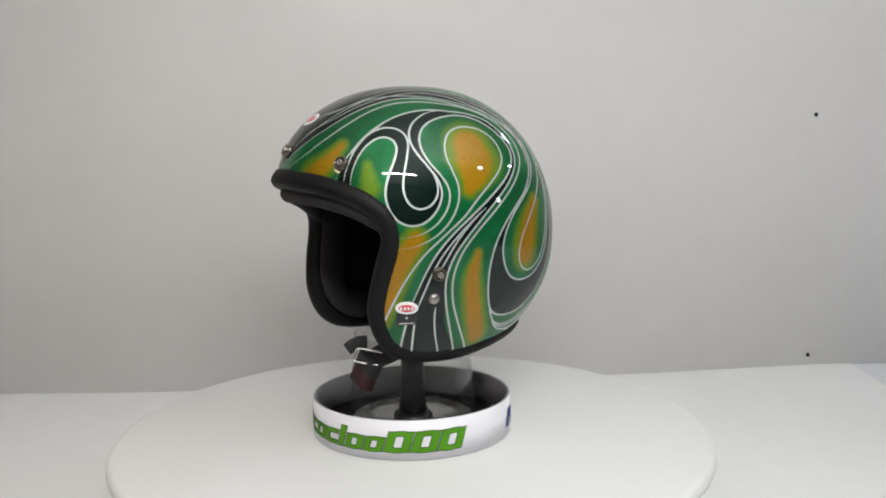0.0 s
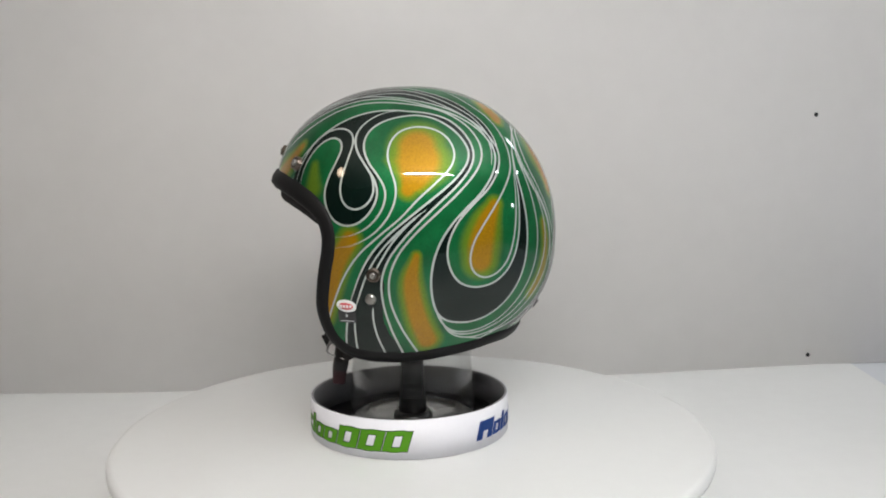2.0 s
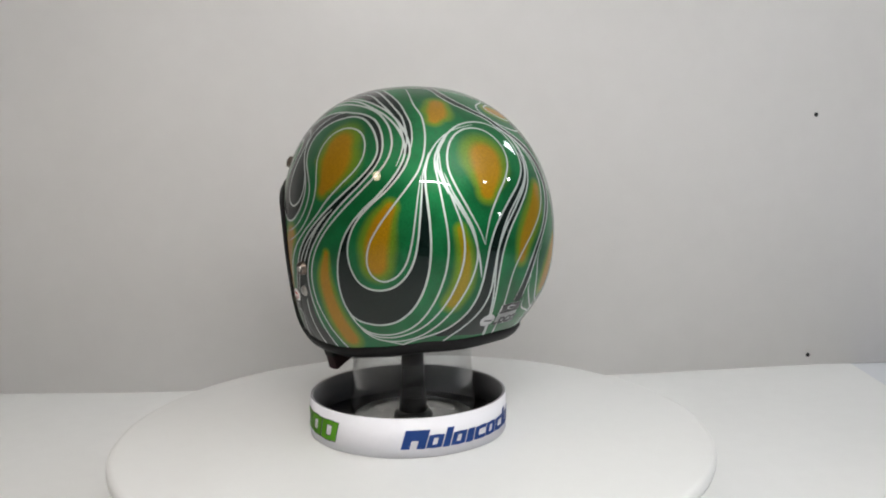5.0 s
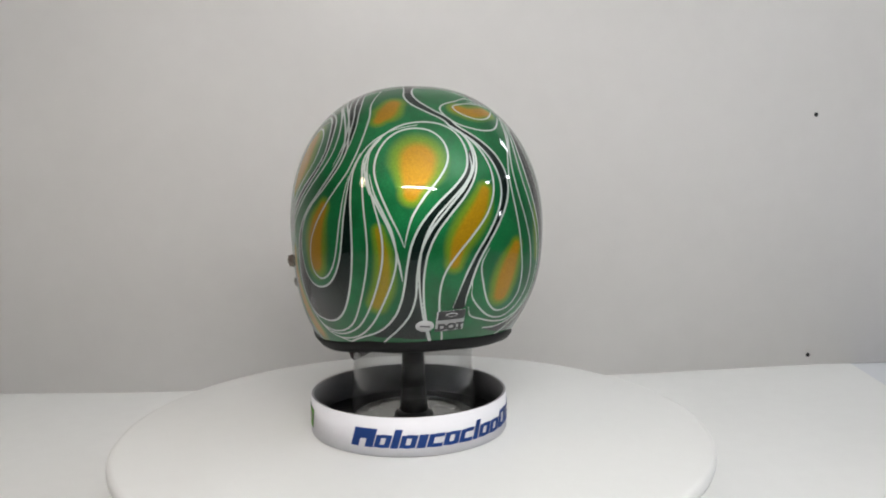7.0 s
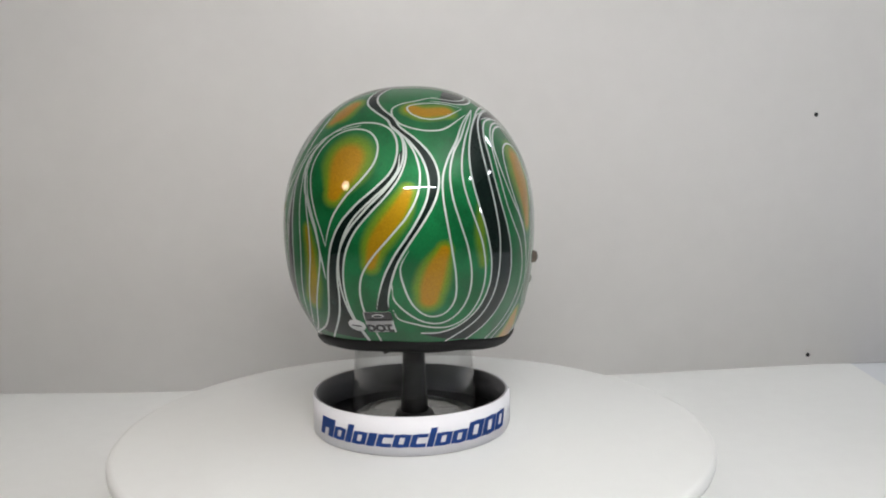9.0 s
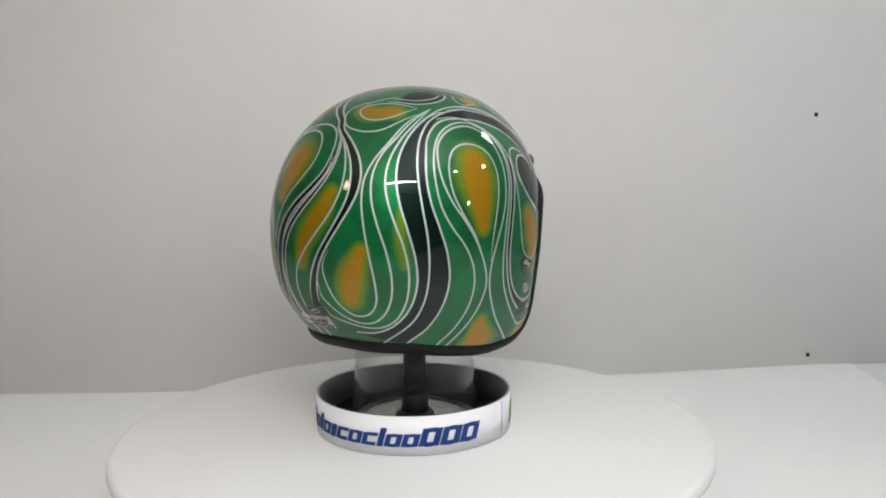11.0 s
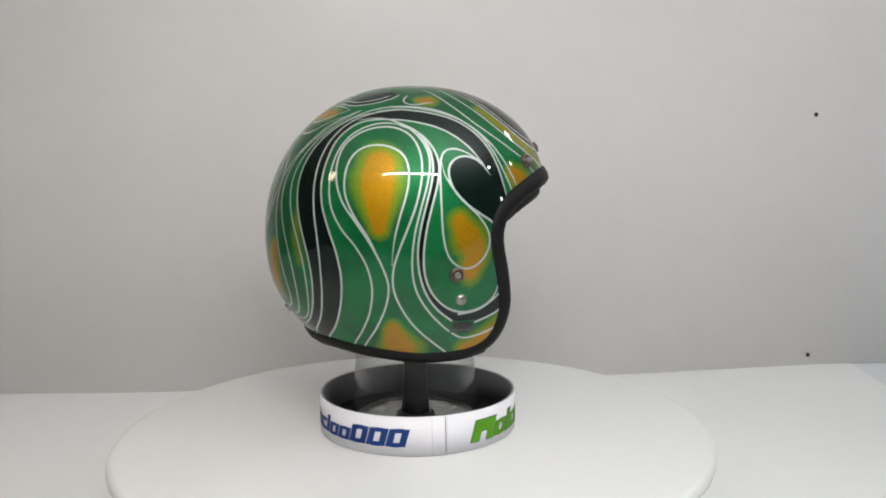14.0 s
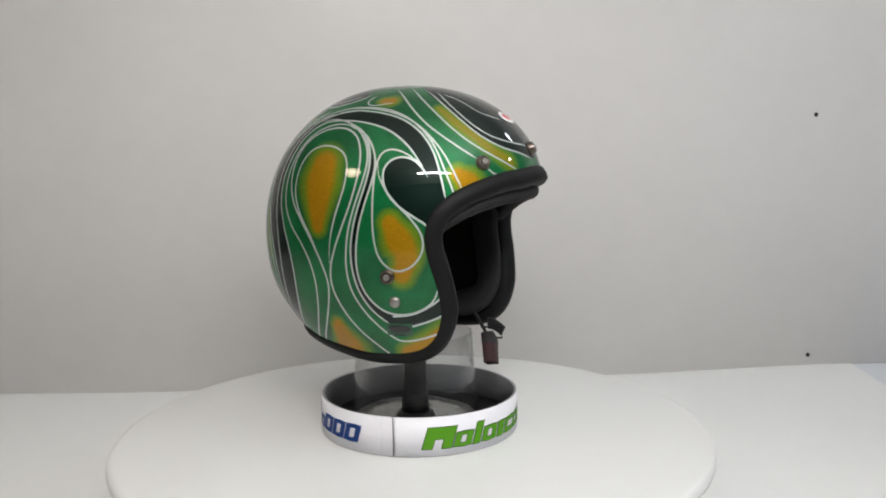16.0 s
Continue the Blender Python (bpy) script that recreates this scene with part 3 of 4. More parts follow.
    (2.3, [-126.2, 56.2, -138.8, 48.0, -144.7, 41.5, -150.2, 34.9, -152.9, 27.5, -152.7, 19.5, -150.5, 11.2, -147.5, 1.8, -145.9, -7.9, -146.8, -16.3, -150.7, -23.0, -157.1, -26.1, -165.5, -23.8, -173.7, -15.9, -174.6, -9.5]),
    (2.3, [-126.2, 56.2, -135.6, 48.6, -142.8, 40.9, -147.0, 32.7, -148.0, 25.4, -146.8, 18.6, -144.4, 11.5, -141.4, 3.1, -139.8, -6.7, -140.9, -16.3, -145.1, -24.2, -151.9, -28.1, -159.6, -28.0, -167.0, -25.9, -173.0, -23.5, -174.9, -19.3]),
    (2.4, [-116.5, 55.6, -126.0, 53.1, -133.8, 48.3, -139.8, 41.7, -143.3, 33.9, -144.0, 25.7, -142.5, 17.4, -139.7, 8.2, -137.3, -1.6, -137.0, -11.0, -140.0, -20.2, -146.7, -27.5, -155.4, -31.0, -164.0, -31.0]),
    (2.4, [-103.2, 57.8, -118.5, 54.8, -128.9, 49.6, -134.3, 42.0, -136.0, 33.4, -135.7, 24.8, -134.4, 15.7, -132.8, 5.6, -132.4, -5.5, -133.9, -16.4, -138.9, -26.2, -150.0, -34.8, -155.4, -39.0]),
    (2.4, [-59.1, 29.2, -62.3, 34.9, -67.5, 41.6, -76.5, 48.0, -88.9, 51.8, -104.7, 52.9, -122.1, 50.4, -130.5, 43.2, -132.4, 34.6, -132.6, 26.3, -131.1, 18.1, -128.2, 9.7, -125.3, 0.5, -124.2, -9.8, -126.4, -20.1, -132.3, -29.8, -140.2, -36.1, -145.5, -40.3]),
    (2.3, [-94.0, 49.1, -105.3, 51.1, -114.9, 49.9, -122.4, 46.4, -127.1, 41.2, -129.1, 34.4, -129.1, 26.3, -127.2, 17.4, -123.0, 9.9, -117.5, 3.0, -113.4, -5.2, -112.1, -14.3, -114.3, -24.1, -119.8, -32.9, -126.0, -39.0, -130.7, -43.7]),
    (2.4, [-124.6, -44.5, -120.1, -39.7, -111.8, -30.7, -106.7, -21.1, -105.3, -12.9, -107.6, -4.4, -111.9, 4.5, -117.2, 12.3, -122.3, 18.8, -125.7, 25.5, -127.3, 32.8, -126.4, 39.8, -121.5, 45.2, -113.3, 48.6, -103.6, 49.3, -95.3, 46.5, -91.1, 41.1, -90.0, 34.8, -90.8, 27.8, -93.2, 19.3, -96.6, 10.8, -100.1, 2.4, -102.8, -5.9, -103.3, -13.5, -101.0, -21.4, -94.6, -31.2, -79.1, -42.5, -73.6, -46.5]),
    (2.3, [-107.3, -5.1, -111.9, 5.8, -117.7, 14.4, -121.6, 21.6, -122.9, 28.2, -122.2, 34.2, -119.2, 38.7, -113.3, 41.3, -105.5, 41.4, -99.2, 39.0, -96.3, 34.5, -96.1, 28.3, -97.6, 21.9, -99.9, 14.8, -102.3, 5.5, -103.5, -4.6]),
    (2.3, [-124.6, 51.2, -111.6, 53.0, -97.3, 50.1, -88.9, 43.7, -86.4, 36.5, -87.8, 28.4, -91.0, 18.7, -93.9, 7.9, -95.2, -4.3, -93.9, -14.6, -89.4, -23.1, -81.8, -30.7, -74.8, -35.0, -70.6, -36.0, -64.0, -34.9, -55.2, -32.0, -49.3, -29.3]),
    (2.4, [-104.5, 52.5, -91.9, 48.2, -86.4, 41.7, -85.0, 34.9, -86.3, 27.6, -88.8, 19.8, -91.2, 11.2, -92.7, 1.5, -92.2, -7.9, -89.6, -16.6, -84.4, -23.8, -76.6, -29.3, -71.0, -33.3]),
    (2.4, [-72.6, -31.6, -65.7, -29.3, -55.5, -25.9, -49.3, -22.3]),
    (2.4, [-100.3, 50.1, -90.6, 47.5, -84.2, 41.2, -82.3, 34.8, -83.6, 27.7, -86.3, 19.5, -88.9, 10.1, -90.3, -0.0, -89.8, -9.1, -87.0, -16.5, -81.8, -22.0, -75.5, -24.7, -68.4, -24.7, -61.6, -22.5, -57.1, -18.5, -55.0, -11.6]),
    (2.2, [-74.8, -25.9, -65.6, -24.4, -57.7, -20.6, -52.2, -16.1]),
    (2.3, [-60.4, 31.4, -65.2, 36.6, -72.8, 40.2, -78.7, 39.7, -81.4, 35.6, -82.3, 28.5, -82.5, 18.3, -82.1, 7.6, -80.2, -0.6, -76.3, -5.3, -71.6, -6.8, -66.8, -5.0, -63.2, -1.1, -61.8, 3.7, -62.8, 8.6, -66.5, 14.0, -71.8, 19.4, -76.5, 24.8, -80.0, 30.5, -80.9, 35.6]),
    (2.5, [-59.3, 29.6, -63.8, 35.0, -69.1, 37.1, -74.5, 36.4, -77.8, 33.3, -78.0, 28.6, -75.6, 23.4, -71.0, 18.7, -65.3, 14.7, -61.0, 11.8, -58.4, 8.7]),
    (2.4, [-116.5, 56.2, -103.1, 58.1, -96.3, 58.1, -83.2, 56.7, -69.4, 52.4, -60.7, 45.9, -56.3, 38.8, -54.5, 32.3, -53.4, 25.7, -52.2, 18.1]),
    (2.2, [-132.4, 49.9, -118.5, 56.9, -99.9, 60.0, -81.2, 58.7, -67.4, 53.4, -59.0, 46.2, -54.7, 39.0, -52.2, 31.5, -49.8, 24.3, -48.9, 20.6]),
    (2.2, [-115.8, 58.0, -94.2, 59.5, -74.4, 55.9, -63.3, 50.5, -56.2, 43.8, -51.2, 36.3, -47.9, 28.9, -45.1, 22.1]),
    (2.3, [-79.3, 73.2, -66.1, 60.2, -58.8, 51.1, -51.6, 44.4, -43.9, 38.4, -37.2, 33.7]),
    (2.2, [-33.4, 30.1, -30.8, 28.2, -27.9, 27.3]),
    (2.2, [-61.9, 73.4, -55.8, 61.8, -48.8, 51.1, -41.6, 42.8, -33.6, 36.8, -24.9, 32.1, -17.4, 28.4]),
    (2.4, [-48.8, 70.3, -43.9, 58.0, -38.4, 49.0, -31.8, 42.0, -22.9, 37.1, -11.2, 34.1, -4.0, 32.3]),
    (2.2, [-40.4, 68.3, -39.9, 57.7, -34.7, 48.2, -26.7, 41.8, -15.8, 38.6, -4.0, 37.0]),
    (2.0, [-154.4, 60.0, -136.2, 58.5, -123.0, 60.2, -111.0, 64.0, -104.2, 68.0]),
    (2.0, [-152.8, 62.0, -135.3, 60.8, -121.4, 63.2, -111.8, 66.8]),
    (2.0, [-97.0, 67.5, -99.8, 64.6, -98.5, 62.2, -92.0, 61.2, -77.6, 62.3]),
    (2.0, [-37.9, 65.7, -30.0, 59.7, -23.7, 52.3, -12.2, 48.3]),
]
# near-black bands: closed outlines, under the stripes
DARK = [
    [36.5, 26.3, 38.2, 32.8, 42.8, 39.7, 49.1, 46.7, 59.4, 53.0, 71.4, 56.6, 87.6, 57.4, 99.8, 55.4, 89.5, 54.7, 78.8, 52.5, 73.3, 48.9, 71.0, 44.4, 71.7, 39.9, 75.0, 35.1, 79.3, 30.8, 80.1, 24.4, 78.7, 18.9, 74.5, 14.3, 70.1, 11.8, 65.2, 11.5, 60.7, 13.5, 57.1, 18.8, 56.0, 24.3, 57.4, 29.8, 59.4, 35.4, 60.3, 39.8, 58.6, 42.8, 53.7, 44.0, 47.9, 41.1, 44.0, 35.6, 42.3, 30.1, 41.4, 24.4],
    [98.5, 55.3, 109.4, 52.8, 116.8, 47.2, 120.5, 40.7, 120.6, 37.0, 118.0, 32.3, 112.7, 27.9, 103.9, 22.2, 93.9, 15.1, 83.2, 6.9, 77.0, -0.3, 71.8, -8.3, 67.5, -17.2, 64.2, -25.0, 59.8, -39.0, 69.0, -42.1, 87.5, -43.1, 82.1, -33.6, 80.4, -25.4, 81.7, -14.3, 81.5, -8.3, 84.2, -2.1, 90.0, 5.5, 98.4, 13.9, 106.0, 20.3, 113.9, 26.1, 119.7, 31.3, 122.4, 35.9, 123.0, 40.2, 120.9, 46.4, 115.2, 52.2, 104.8, 56.1],
    [132.9, 34.8, 129.0, 28.0, 122.6, 21.9, 115.8, 16.8, 110.2, 11.2, 105.4, 4.4, 102.8, -3.6, 101.7, -11.9, 102.5, -19.3, 105.0, -26.0, 108.9, -28.8, 115.1, -30.3, 122.0, -29.7, 129.2, -27.2, 135.0, -21.7, 139.0, -14.6, 141.4, -6.7, 142.3, 2.2, 142.1, 10.8, 141.3, 19.2, 141.1, 25.1, 141.4, 30.4, 139.8, 25.2, 138.7, 13.4, 137.7, 4.9, 136.3, -2.0, 133.2, -7.9, 128.2, -12.4, 122.3, -14.0, 116.8, -13.6, 112.6, -11.3, 109.5, -6.3, 108.2, 0.1, 109.4, 5.8, 113.0, 12.5, 118.5, 17.9, 126.6, 23.4, 131.9, 29.5],
    [-173.1, 33.7, -175.2, 28.3, -179.9, 23.5, 172.7, 17.3, 167.2, 10.9, 163.8, 4.1, 162.3, -3.0, 161.2, -10.3, 159.7, -16.1, 156.7, -23.0, 149.8, -30.1, 145.8, -33.7, 156.7, -33.9, 171.1, -34.1, 168.9, -23.8, 167.9, -16.1, 167.9, -7.3, 169.4, 1.1, 172.4, 7.9, 178.1, 14.6, -176.4, 20.2, -172.2, 25.8, -169.7, 31.7, -169.7, 37.4],
    [142.7, 82.6, 157.1, 70.2, 159.2, 63.4, 164.6, 58.1, 172.7, 53.9, -179.3, 49.7, -175.9, 45.6, -170.2, 42.0, -166.0, 37.5, -162.8, 32.6, -161.2, 27.3, -161.5, 21.6, -162.9, 17.1, -166.0, 11.5, -169.5, 5.9, -173.1, 1.3, -176.9, -5.9, -179.1, -12.1, 178.9, -19.4, -176.5, -19.3, -176.2, -14.6, -174.6, -8.3, -172.6, -2.3, -169.0, 3.6, -164.2, 10.4, -159.9, 17.1, -157.8, 22.7, -157.3, 28.4, -159.4, 34.3, -164.5, 40.1, -172.0, 45.9, -175.9, 50.5, 176.4, 55.5, 169.5, 60.5, 165.6, 65.9, 166.5, 72.6, 178.6, 78.7],
    [-164.0, -31.0, -155.4, -31.0, -146.9, -27.6, -139.8, -20.3, -137.0, -10.8, -137.2, -1.7, -139.7, 8.2, -142.7, 17.6, -143.9, 25.6, -143.4, 33.9, -139.8, 41.7, -133.7, 48.3, -124.2, 53.8, -103.1, 58.1, -97.8, 57.6, -82.7, 56.7, -69.3, 52.5, -60.7, 45.9, -56.1, 38.6, -54.6, 32.4, -53.4, 25.7, -52.2, 17.7, -58.4, 11.0, -61.0, 11.8, -65.0, 14.6, -71.3, 18.7, -75.6, 23.4, -78.0, 28.6, -77.9, 33.3, -74.5, 36.5, -69.0, 37.0, -63.8, 35.0, -59.3, 29.3, -62.3, 34.9, -67.4, 41.6, -76.4, 48.0, -89.5, 52.2, -103.1, 52.2, -123.8, 51.0, -130.0, 43.0, -132.4, 34.6, -132.6, 26.3, -131.3, 18.1, -128.2, 9.7, -125.3, 0.7, -124.1, -10.1, -126.2, -19.8, -132.3, -29.8, -140.2, -36.1, -151.3, -35.4],
    [-86.4, 41.5, -85.0, 35.1, -86.2, 27.5, -88.8, 19.7, -91.2, 11.4, -92.8, 1.3, -92.2, -7.7, -89.6, -16.7, -84.4, -23.8, -76.6, -29.3, -65.7, -29.3, -55.5, -25.9, -49.3, -22.3, -52.2, -16.4, -57.7, -20.6, -65.6, -24.4, -75.5, -25.1, -81.7, -22.1, -87.1, -16.5, -89.8, -9.1, -90.4, -0.1, -88.8, 10.1, -86.4, 19.7, -83.5, 27.5, -82.3, 35.0],
    [-48.8, 70.3, -43.9, 58.0, -38.5, 49.1, -31.5, 42.0, -23.8, 37.0, -11.2, 34.1, -4.0, 32.3, 4.0, 33.2, 12.7, 38.4, 23.9, 45.6, 33.0, 53.3, 42.5, 58.4, 58.9, 63.2, 81.5, 67.0, 100.7, 63.5, 121.3, 55.2, 118.0, 58.6, 108.0, 66.0, 88.0, 74.0, 40.0, 80.0],
    [-146.5, 59.3, -132.0, 59.1, -118.8, 61.6, -107.1, 67.1, -116.1, 70.2, -135.5, 68.5],
    [82.0, 70.0, 96.9, 68.0, 113.3, 61.6, 124.8, 54.0, 130.0, 48.1, 132.4, 41.8, 131.9, 36.8, 134.4, 36.0, 136.0, 40.8, 135.6, 47.6, 133.0, 53.0, 128.8, 59.1, 121.0, 65.0, 104.0, 72.0],
]
# gold fades: strength, then azimuth, elevation and radius along a spine
GOLD = [
    (1.0, [97.0, 41.5, 8.5, 97.2, 35.5, 10.5, 95.0, 29.5, 7.0, 92.6, 25.5, 3.0]),
    (1.0, [127.6, 17.2, 2.3, 124.2, 11.2, 4.8, 121.9, 3.6, 6.3, 121.6, -3.2, 5.8]),
    (1.0, [67.9, 5.7, 4.0, 60.7, -5.3, 5.0, 54.7, -19.0, 4.5, 51.5, -25.4, 4.0]),
    (1.0, [95.6, -1.0, 1.2, 93.3, -12.3, 3.8, 95.6, -25.9, 4.4, 101.0, -38.3, 4.6]),
    (0.9, [34.9, 39.2, 1.5, 30.1, 33.0, 3.5, 23.4, 27.6, 5.0]),
    (0.5, [48.0, 32.8, 1.0, 49.7, 24.6, 3.2]),
    (1.0, [166.8, 33.0, 7.6, 166.0, 28.5, 7.0, 164.0, 21.1, 3.0]),
    (0.80, [152.4, 9.0, 1.2, 154.3, -0.0, 2.3, 153.8, -9.8, 3.0, 150.4, -17.5, 2.8]),
    (0.9, [-168.8, 21.5, 2.0, -172.0, 15.5, 3.6, -176.5, 9.5, 4.0, 180.0, 4.0, 3.4, 178.4, -2.4, 2.2]),
    (1.0, [-156.4, 2.0, 2.0, -159.3, -4.6, 4.2, -161.0, -10.4, 4.6, -161.6, -14.8, 3.8]),
    (1.0, [152.7, 58.0, 3.0, 150.4, 52.7, 4.0, 147.8, 49.5, 2.0]),
    (1.0, [-166.9, 55.2, 2.5, -159.5, 53.0, 3.0, -147.1, 53.6, 2.5]),
    (1.0, [-108.6, 34.0, 7.0, -108.9, 27.5, 8.4, -108.6, 19.1, 6.3, -108.2, 10.5, 3.2]),
    (1.0, [-75.0, 12.5, 4.0, -71.6, 6.0, 6.8, -68.6, -0.4, 6.0, -70.4, -8.3, 4.4]),
    (1.0, [-106.7, -33.0, 2.0, -105.0, -40.7, 6.0]),
    (1.0, [-104.6, -31.5, 2.5, -102.5, -41.5, 8.5]),
    (1.0, [-67.5, -40.8, 4.0, -57.9, -36.5, 5.0, -50.8, -31.7, 5.0]),
    (1.0, [-46.5, 28.8, 3.0, -43.3, 26.2, 5.0, -41.4, 23.7, 5.0]),
    (0.75, [-47.7, 55.9, 1.2, -42.2, 48.6, 2.0, -36.3, 43.1, 2.2, -29.6, 37.0, 2.2, -21.5, 31.6, 2.8]),
    (1.0, [-85.4, 63.7, 2.0, -80.4, 63.7, 2.5]),
    (0.5, [-141.3, 16.5, 1.0, -142.6, 6.9, 1.6, -141.1, -3.0, 1.2]),
]


def curve_dirs(flat, n=10, closed=False):
    """Unit directions along a smooth curve through azimuth and elevation pairs."""
    p = az_dir(np.array(flat[0::2], float), np.array(flat[1::2], float))
    c = spline(p, n, closed)
    return c / np.linalg.norm(c, axis=1)[:, None]


def segment_distance(p, a, b):
    """Distances of points p from the nearest of the segments a to b, with that segment's share."""
    best, who, share = np.full(len(p), 9.0, np.float32), np.zeros(len(p), int), np.zeros(len(p), np.float32)
    for i in range(len(a)):
        v = b[i] - a[i]
        t = np.clip((p - a[i]) @ v / max(v @ v, 1e-12), 0, 1)
        d = np.linalg.norm(p - a[i] - t[:, None] * v, axis=1)
        m = d < best
        best[m], who[m], share[m] = d[m], i, t[m]
    return best, who, share


def paint_attributes(d):
    flat = d.reshape(-1, 3).astype(np.float32)
    r = shell_radius(flat).astype(np.float32)
    line, dark, gold = np.full(len(flat), 0.02, np.float32), np.zeros(len(flat), np.float32), np.zeros(len(flat), np.float32)

    def near(c, reach):
        mid = c.mean(0)
        mid /= np.linalg.norm(mid)
        return np.nonzero(flat @ mid > math.cos(min(math.pi, np.arccos(np.clip(c @ mid, -1, 1)).max() + reach)))[0]
    for width, pts in STRIPES:
        c = curve_dirs(pts).astype(np.float32)
        k = near(c, 0.05)
        dist, who, share = segment_distance(flat[k], c[:-1], c[1:])
        # brush strokes thin out a little towards their ends
        run = (who + share) / (len(c) - 1)
        ends = np.minimum(run + (9 if c[0, 2] < -0.42 else 0), 1 - run + (9 if c[-1, 2] < -0.42 else 0))
        half = width * 0.00034 * (0.35 + 0.65 * np.clip(ends * 9, 0, 1))
        line[k] = np.minimum(line[k], dist * r[k] - half)
    for pts in DARK:
        c = curve_dirs(pts, 6, True)
        mid = c.mean(0) / np.linalg.norm(c.mean(0))
        k = near(c, 0.03)
        s = np.cross((0.1, 0.2, 1.0) if abs(mid[2]) < 0.9 else (1.0, 0.1, 0.0), mid)
        s /= np.linalg.norm(s)
        u = np.cross(mid, s)
        px, py = flat[k] @ s / (flat[k] @ mid + 1.0), flat[k] @ u / (flat[k] @ mid + 1.0)
        cx, cy = c @ s / (c @ mid + 1.0), c @ u / (c @ mid + 1.0)
        inside = np.zeros(len(k), bool)
        for i in range(len(c)):
            j = i - 1
            cross = (cy[i] > py) != (cy[j] > py)
            inside ^= cross & (px < (cx[j] - cx[i]) * (py - cy[i]) / (cy[j] - cy[i] + 1e-12) + cx[i])
        dark[k] = np.maximum(dark[k], inside)
    for strength, pts in GOLD:
        q = np.array(pts, float).reshape(-1, 3)
        c = spline(np.column_stack((az_dir(q[:, 0], q[:, 1]), np.radians(q[:, 2]))), 8) if len(q) > 1 else np.vstack((np.append(az_dir(q[0, 0], q[0, 1]), radians(q[0, 2])),) * 2)
        k = near(c[:, :3] / np.linalg.norm(c[:, :3], axis=1)[:, None], 0.5)
        dist, who, share = segment_distance(flat[k], c[:-1, :3].astype(np.float32), c[1:, :3].astype(np.float32))
        rad = c[who, 3] + (c[who + 1, 3] - c[who, 3]) * share
        gold[k] = np.maximum(gold[k], strength * np.clip((1.32 * rad + 0.030 - dist) / (0.80 * rad + 0.030), 0, 1))
    return (("line", line), ("dark", dark), ("gold", gold))


NPHI, NCOL = 760, 380
phi = np.linspace(-180, 180, NPHI, endpoint=False)
upper, lower = np.linspace(0, 84, 255, endpoint=False)[:, None], np.linspace(0, 1, NCOL - 255)[:, None]
colat = np.vstack((np.broadcast_to(upper, (255, NPHI)), 84 + lower * (edge_angle(phi)[None, :] - 84)))
dirs = polar_dir(np.broadcast_to(phi, (NCOL, NPHI)), colat)
shell = grid_mesh("shell", dirs * shell_radius(dirs)[..., None], True, paint, helmet, paint_attributes(dirs))
tagged(shell, "glossy shell painted with green, gold and black swirls")

# inside of the shell: black foam, and padded cloth round the opening
phi2 = np.linspace(-180, 180, 180, endpoint=False)
dirs2 = polar_dir(np.broadcast_to(phi2, (70, 180)), np.linspace(0, 1, 70)[:, None] * (edge_angle(phi2) - 0.6)[None, :])
thick = 0.030 - 0.020 * np.linspace(0, 1, 70)[:, None] ** 6
grid_mesh("foam_lining", dirs2 * (shell_radius(dirs2) - thick)[..., None], True, foam_black, helmet)

# rubber trim round the edge
pe = np.concatenate([np.linspace(-180, 180, 420, endpoint=False)])
ed = polar_dir(pe, edge_angle(pe))
rim = ed * shell_radius(ed)[:, None]


section = [(-0.0020, 0.0010), (0.0, 0.0024), (0.0065, 0.0030), (0.0114, 0.0016), (0.0143, -0.0035), (0.0145, -0.0105), (0.0117, -0.0170), (0.0030, -0.0195), (-0.0040, -0.0175), (-0.0040, -0.0030)]
trim = part("edge_trim", sweep(rim, section, True, ed), trim_rubber, helmet, "thick black rubber edge trim", m=HELMET)


def pad_roll(name, phi0, phi1, inset, drop, w, h, label):
    """A padded roll of cloth that follows the opening just inside the trim."""
    ph = np.linspace(phi0, phi1, 60)
    d = polar_dir(ph, edge_angle(ph) + drop)
    taper = np.clip(np.minimum(np.linspace(0, 1, 60), np.linspace(1, 0, 60)) * 9, 0.15, 1) ** 0.5
    bm = bmesh.new()
    pts = [Vector(p) for p in d * (shell_radius(d) - inset)[:, None]]
    rings = []
    for i, p in enumerate(pts):
        t = (pts[min(i + 1, 59)] - pts[max(i - 1, 0)]).normalized()
        up = Vector(d[i])
        side = t.cross(up).normalized()
        up = side.cross(t)
        rings.append([bm.verts.new(p + side * s * taper[i] + up * u * taper[i]) for s, u in oval(w, h, 14)])
    for i in range(59):
        for j in range(14):
            bm.faces.new((rings[i][j], rings[i][(j + 1) % 14], rings[i + 1][(j + 1) % 14], rings[i + 1][j]))
    bm.faces.new(rings[0])
    bm.faces.new(rings[-1])
    return part(name, bm, liner_cloth, helmet, label, m=HELMET)


pad_roll("brow_pad", -60, 60, 0.0150, 6.2, 0.0085, 0.0095, "quilted black brow padding")
pad_roll("cheek_pad", 52, 118, 0.026, -1.0, 0.018, 0.009, "black padded cheek lining")
pad_roll("cheek_pad", -118, -52, 0.026, -1.0, 0.018, 0.009, "black padded cheek lining")


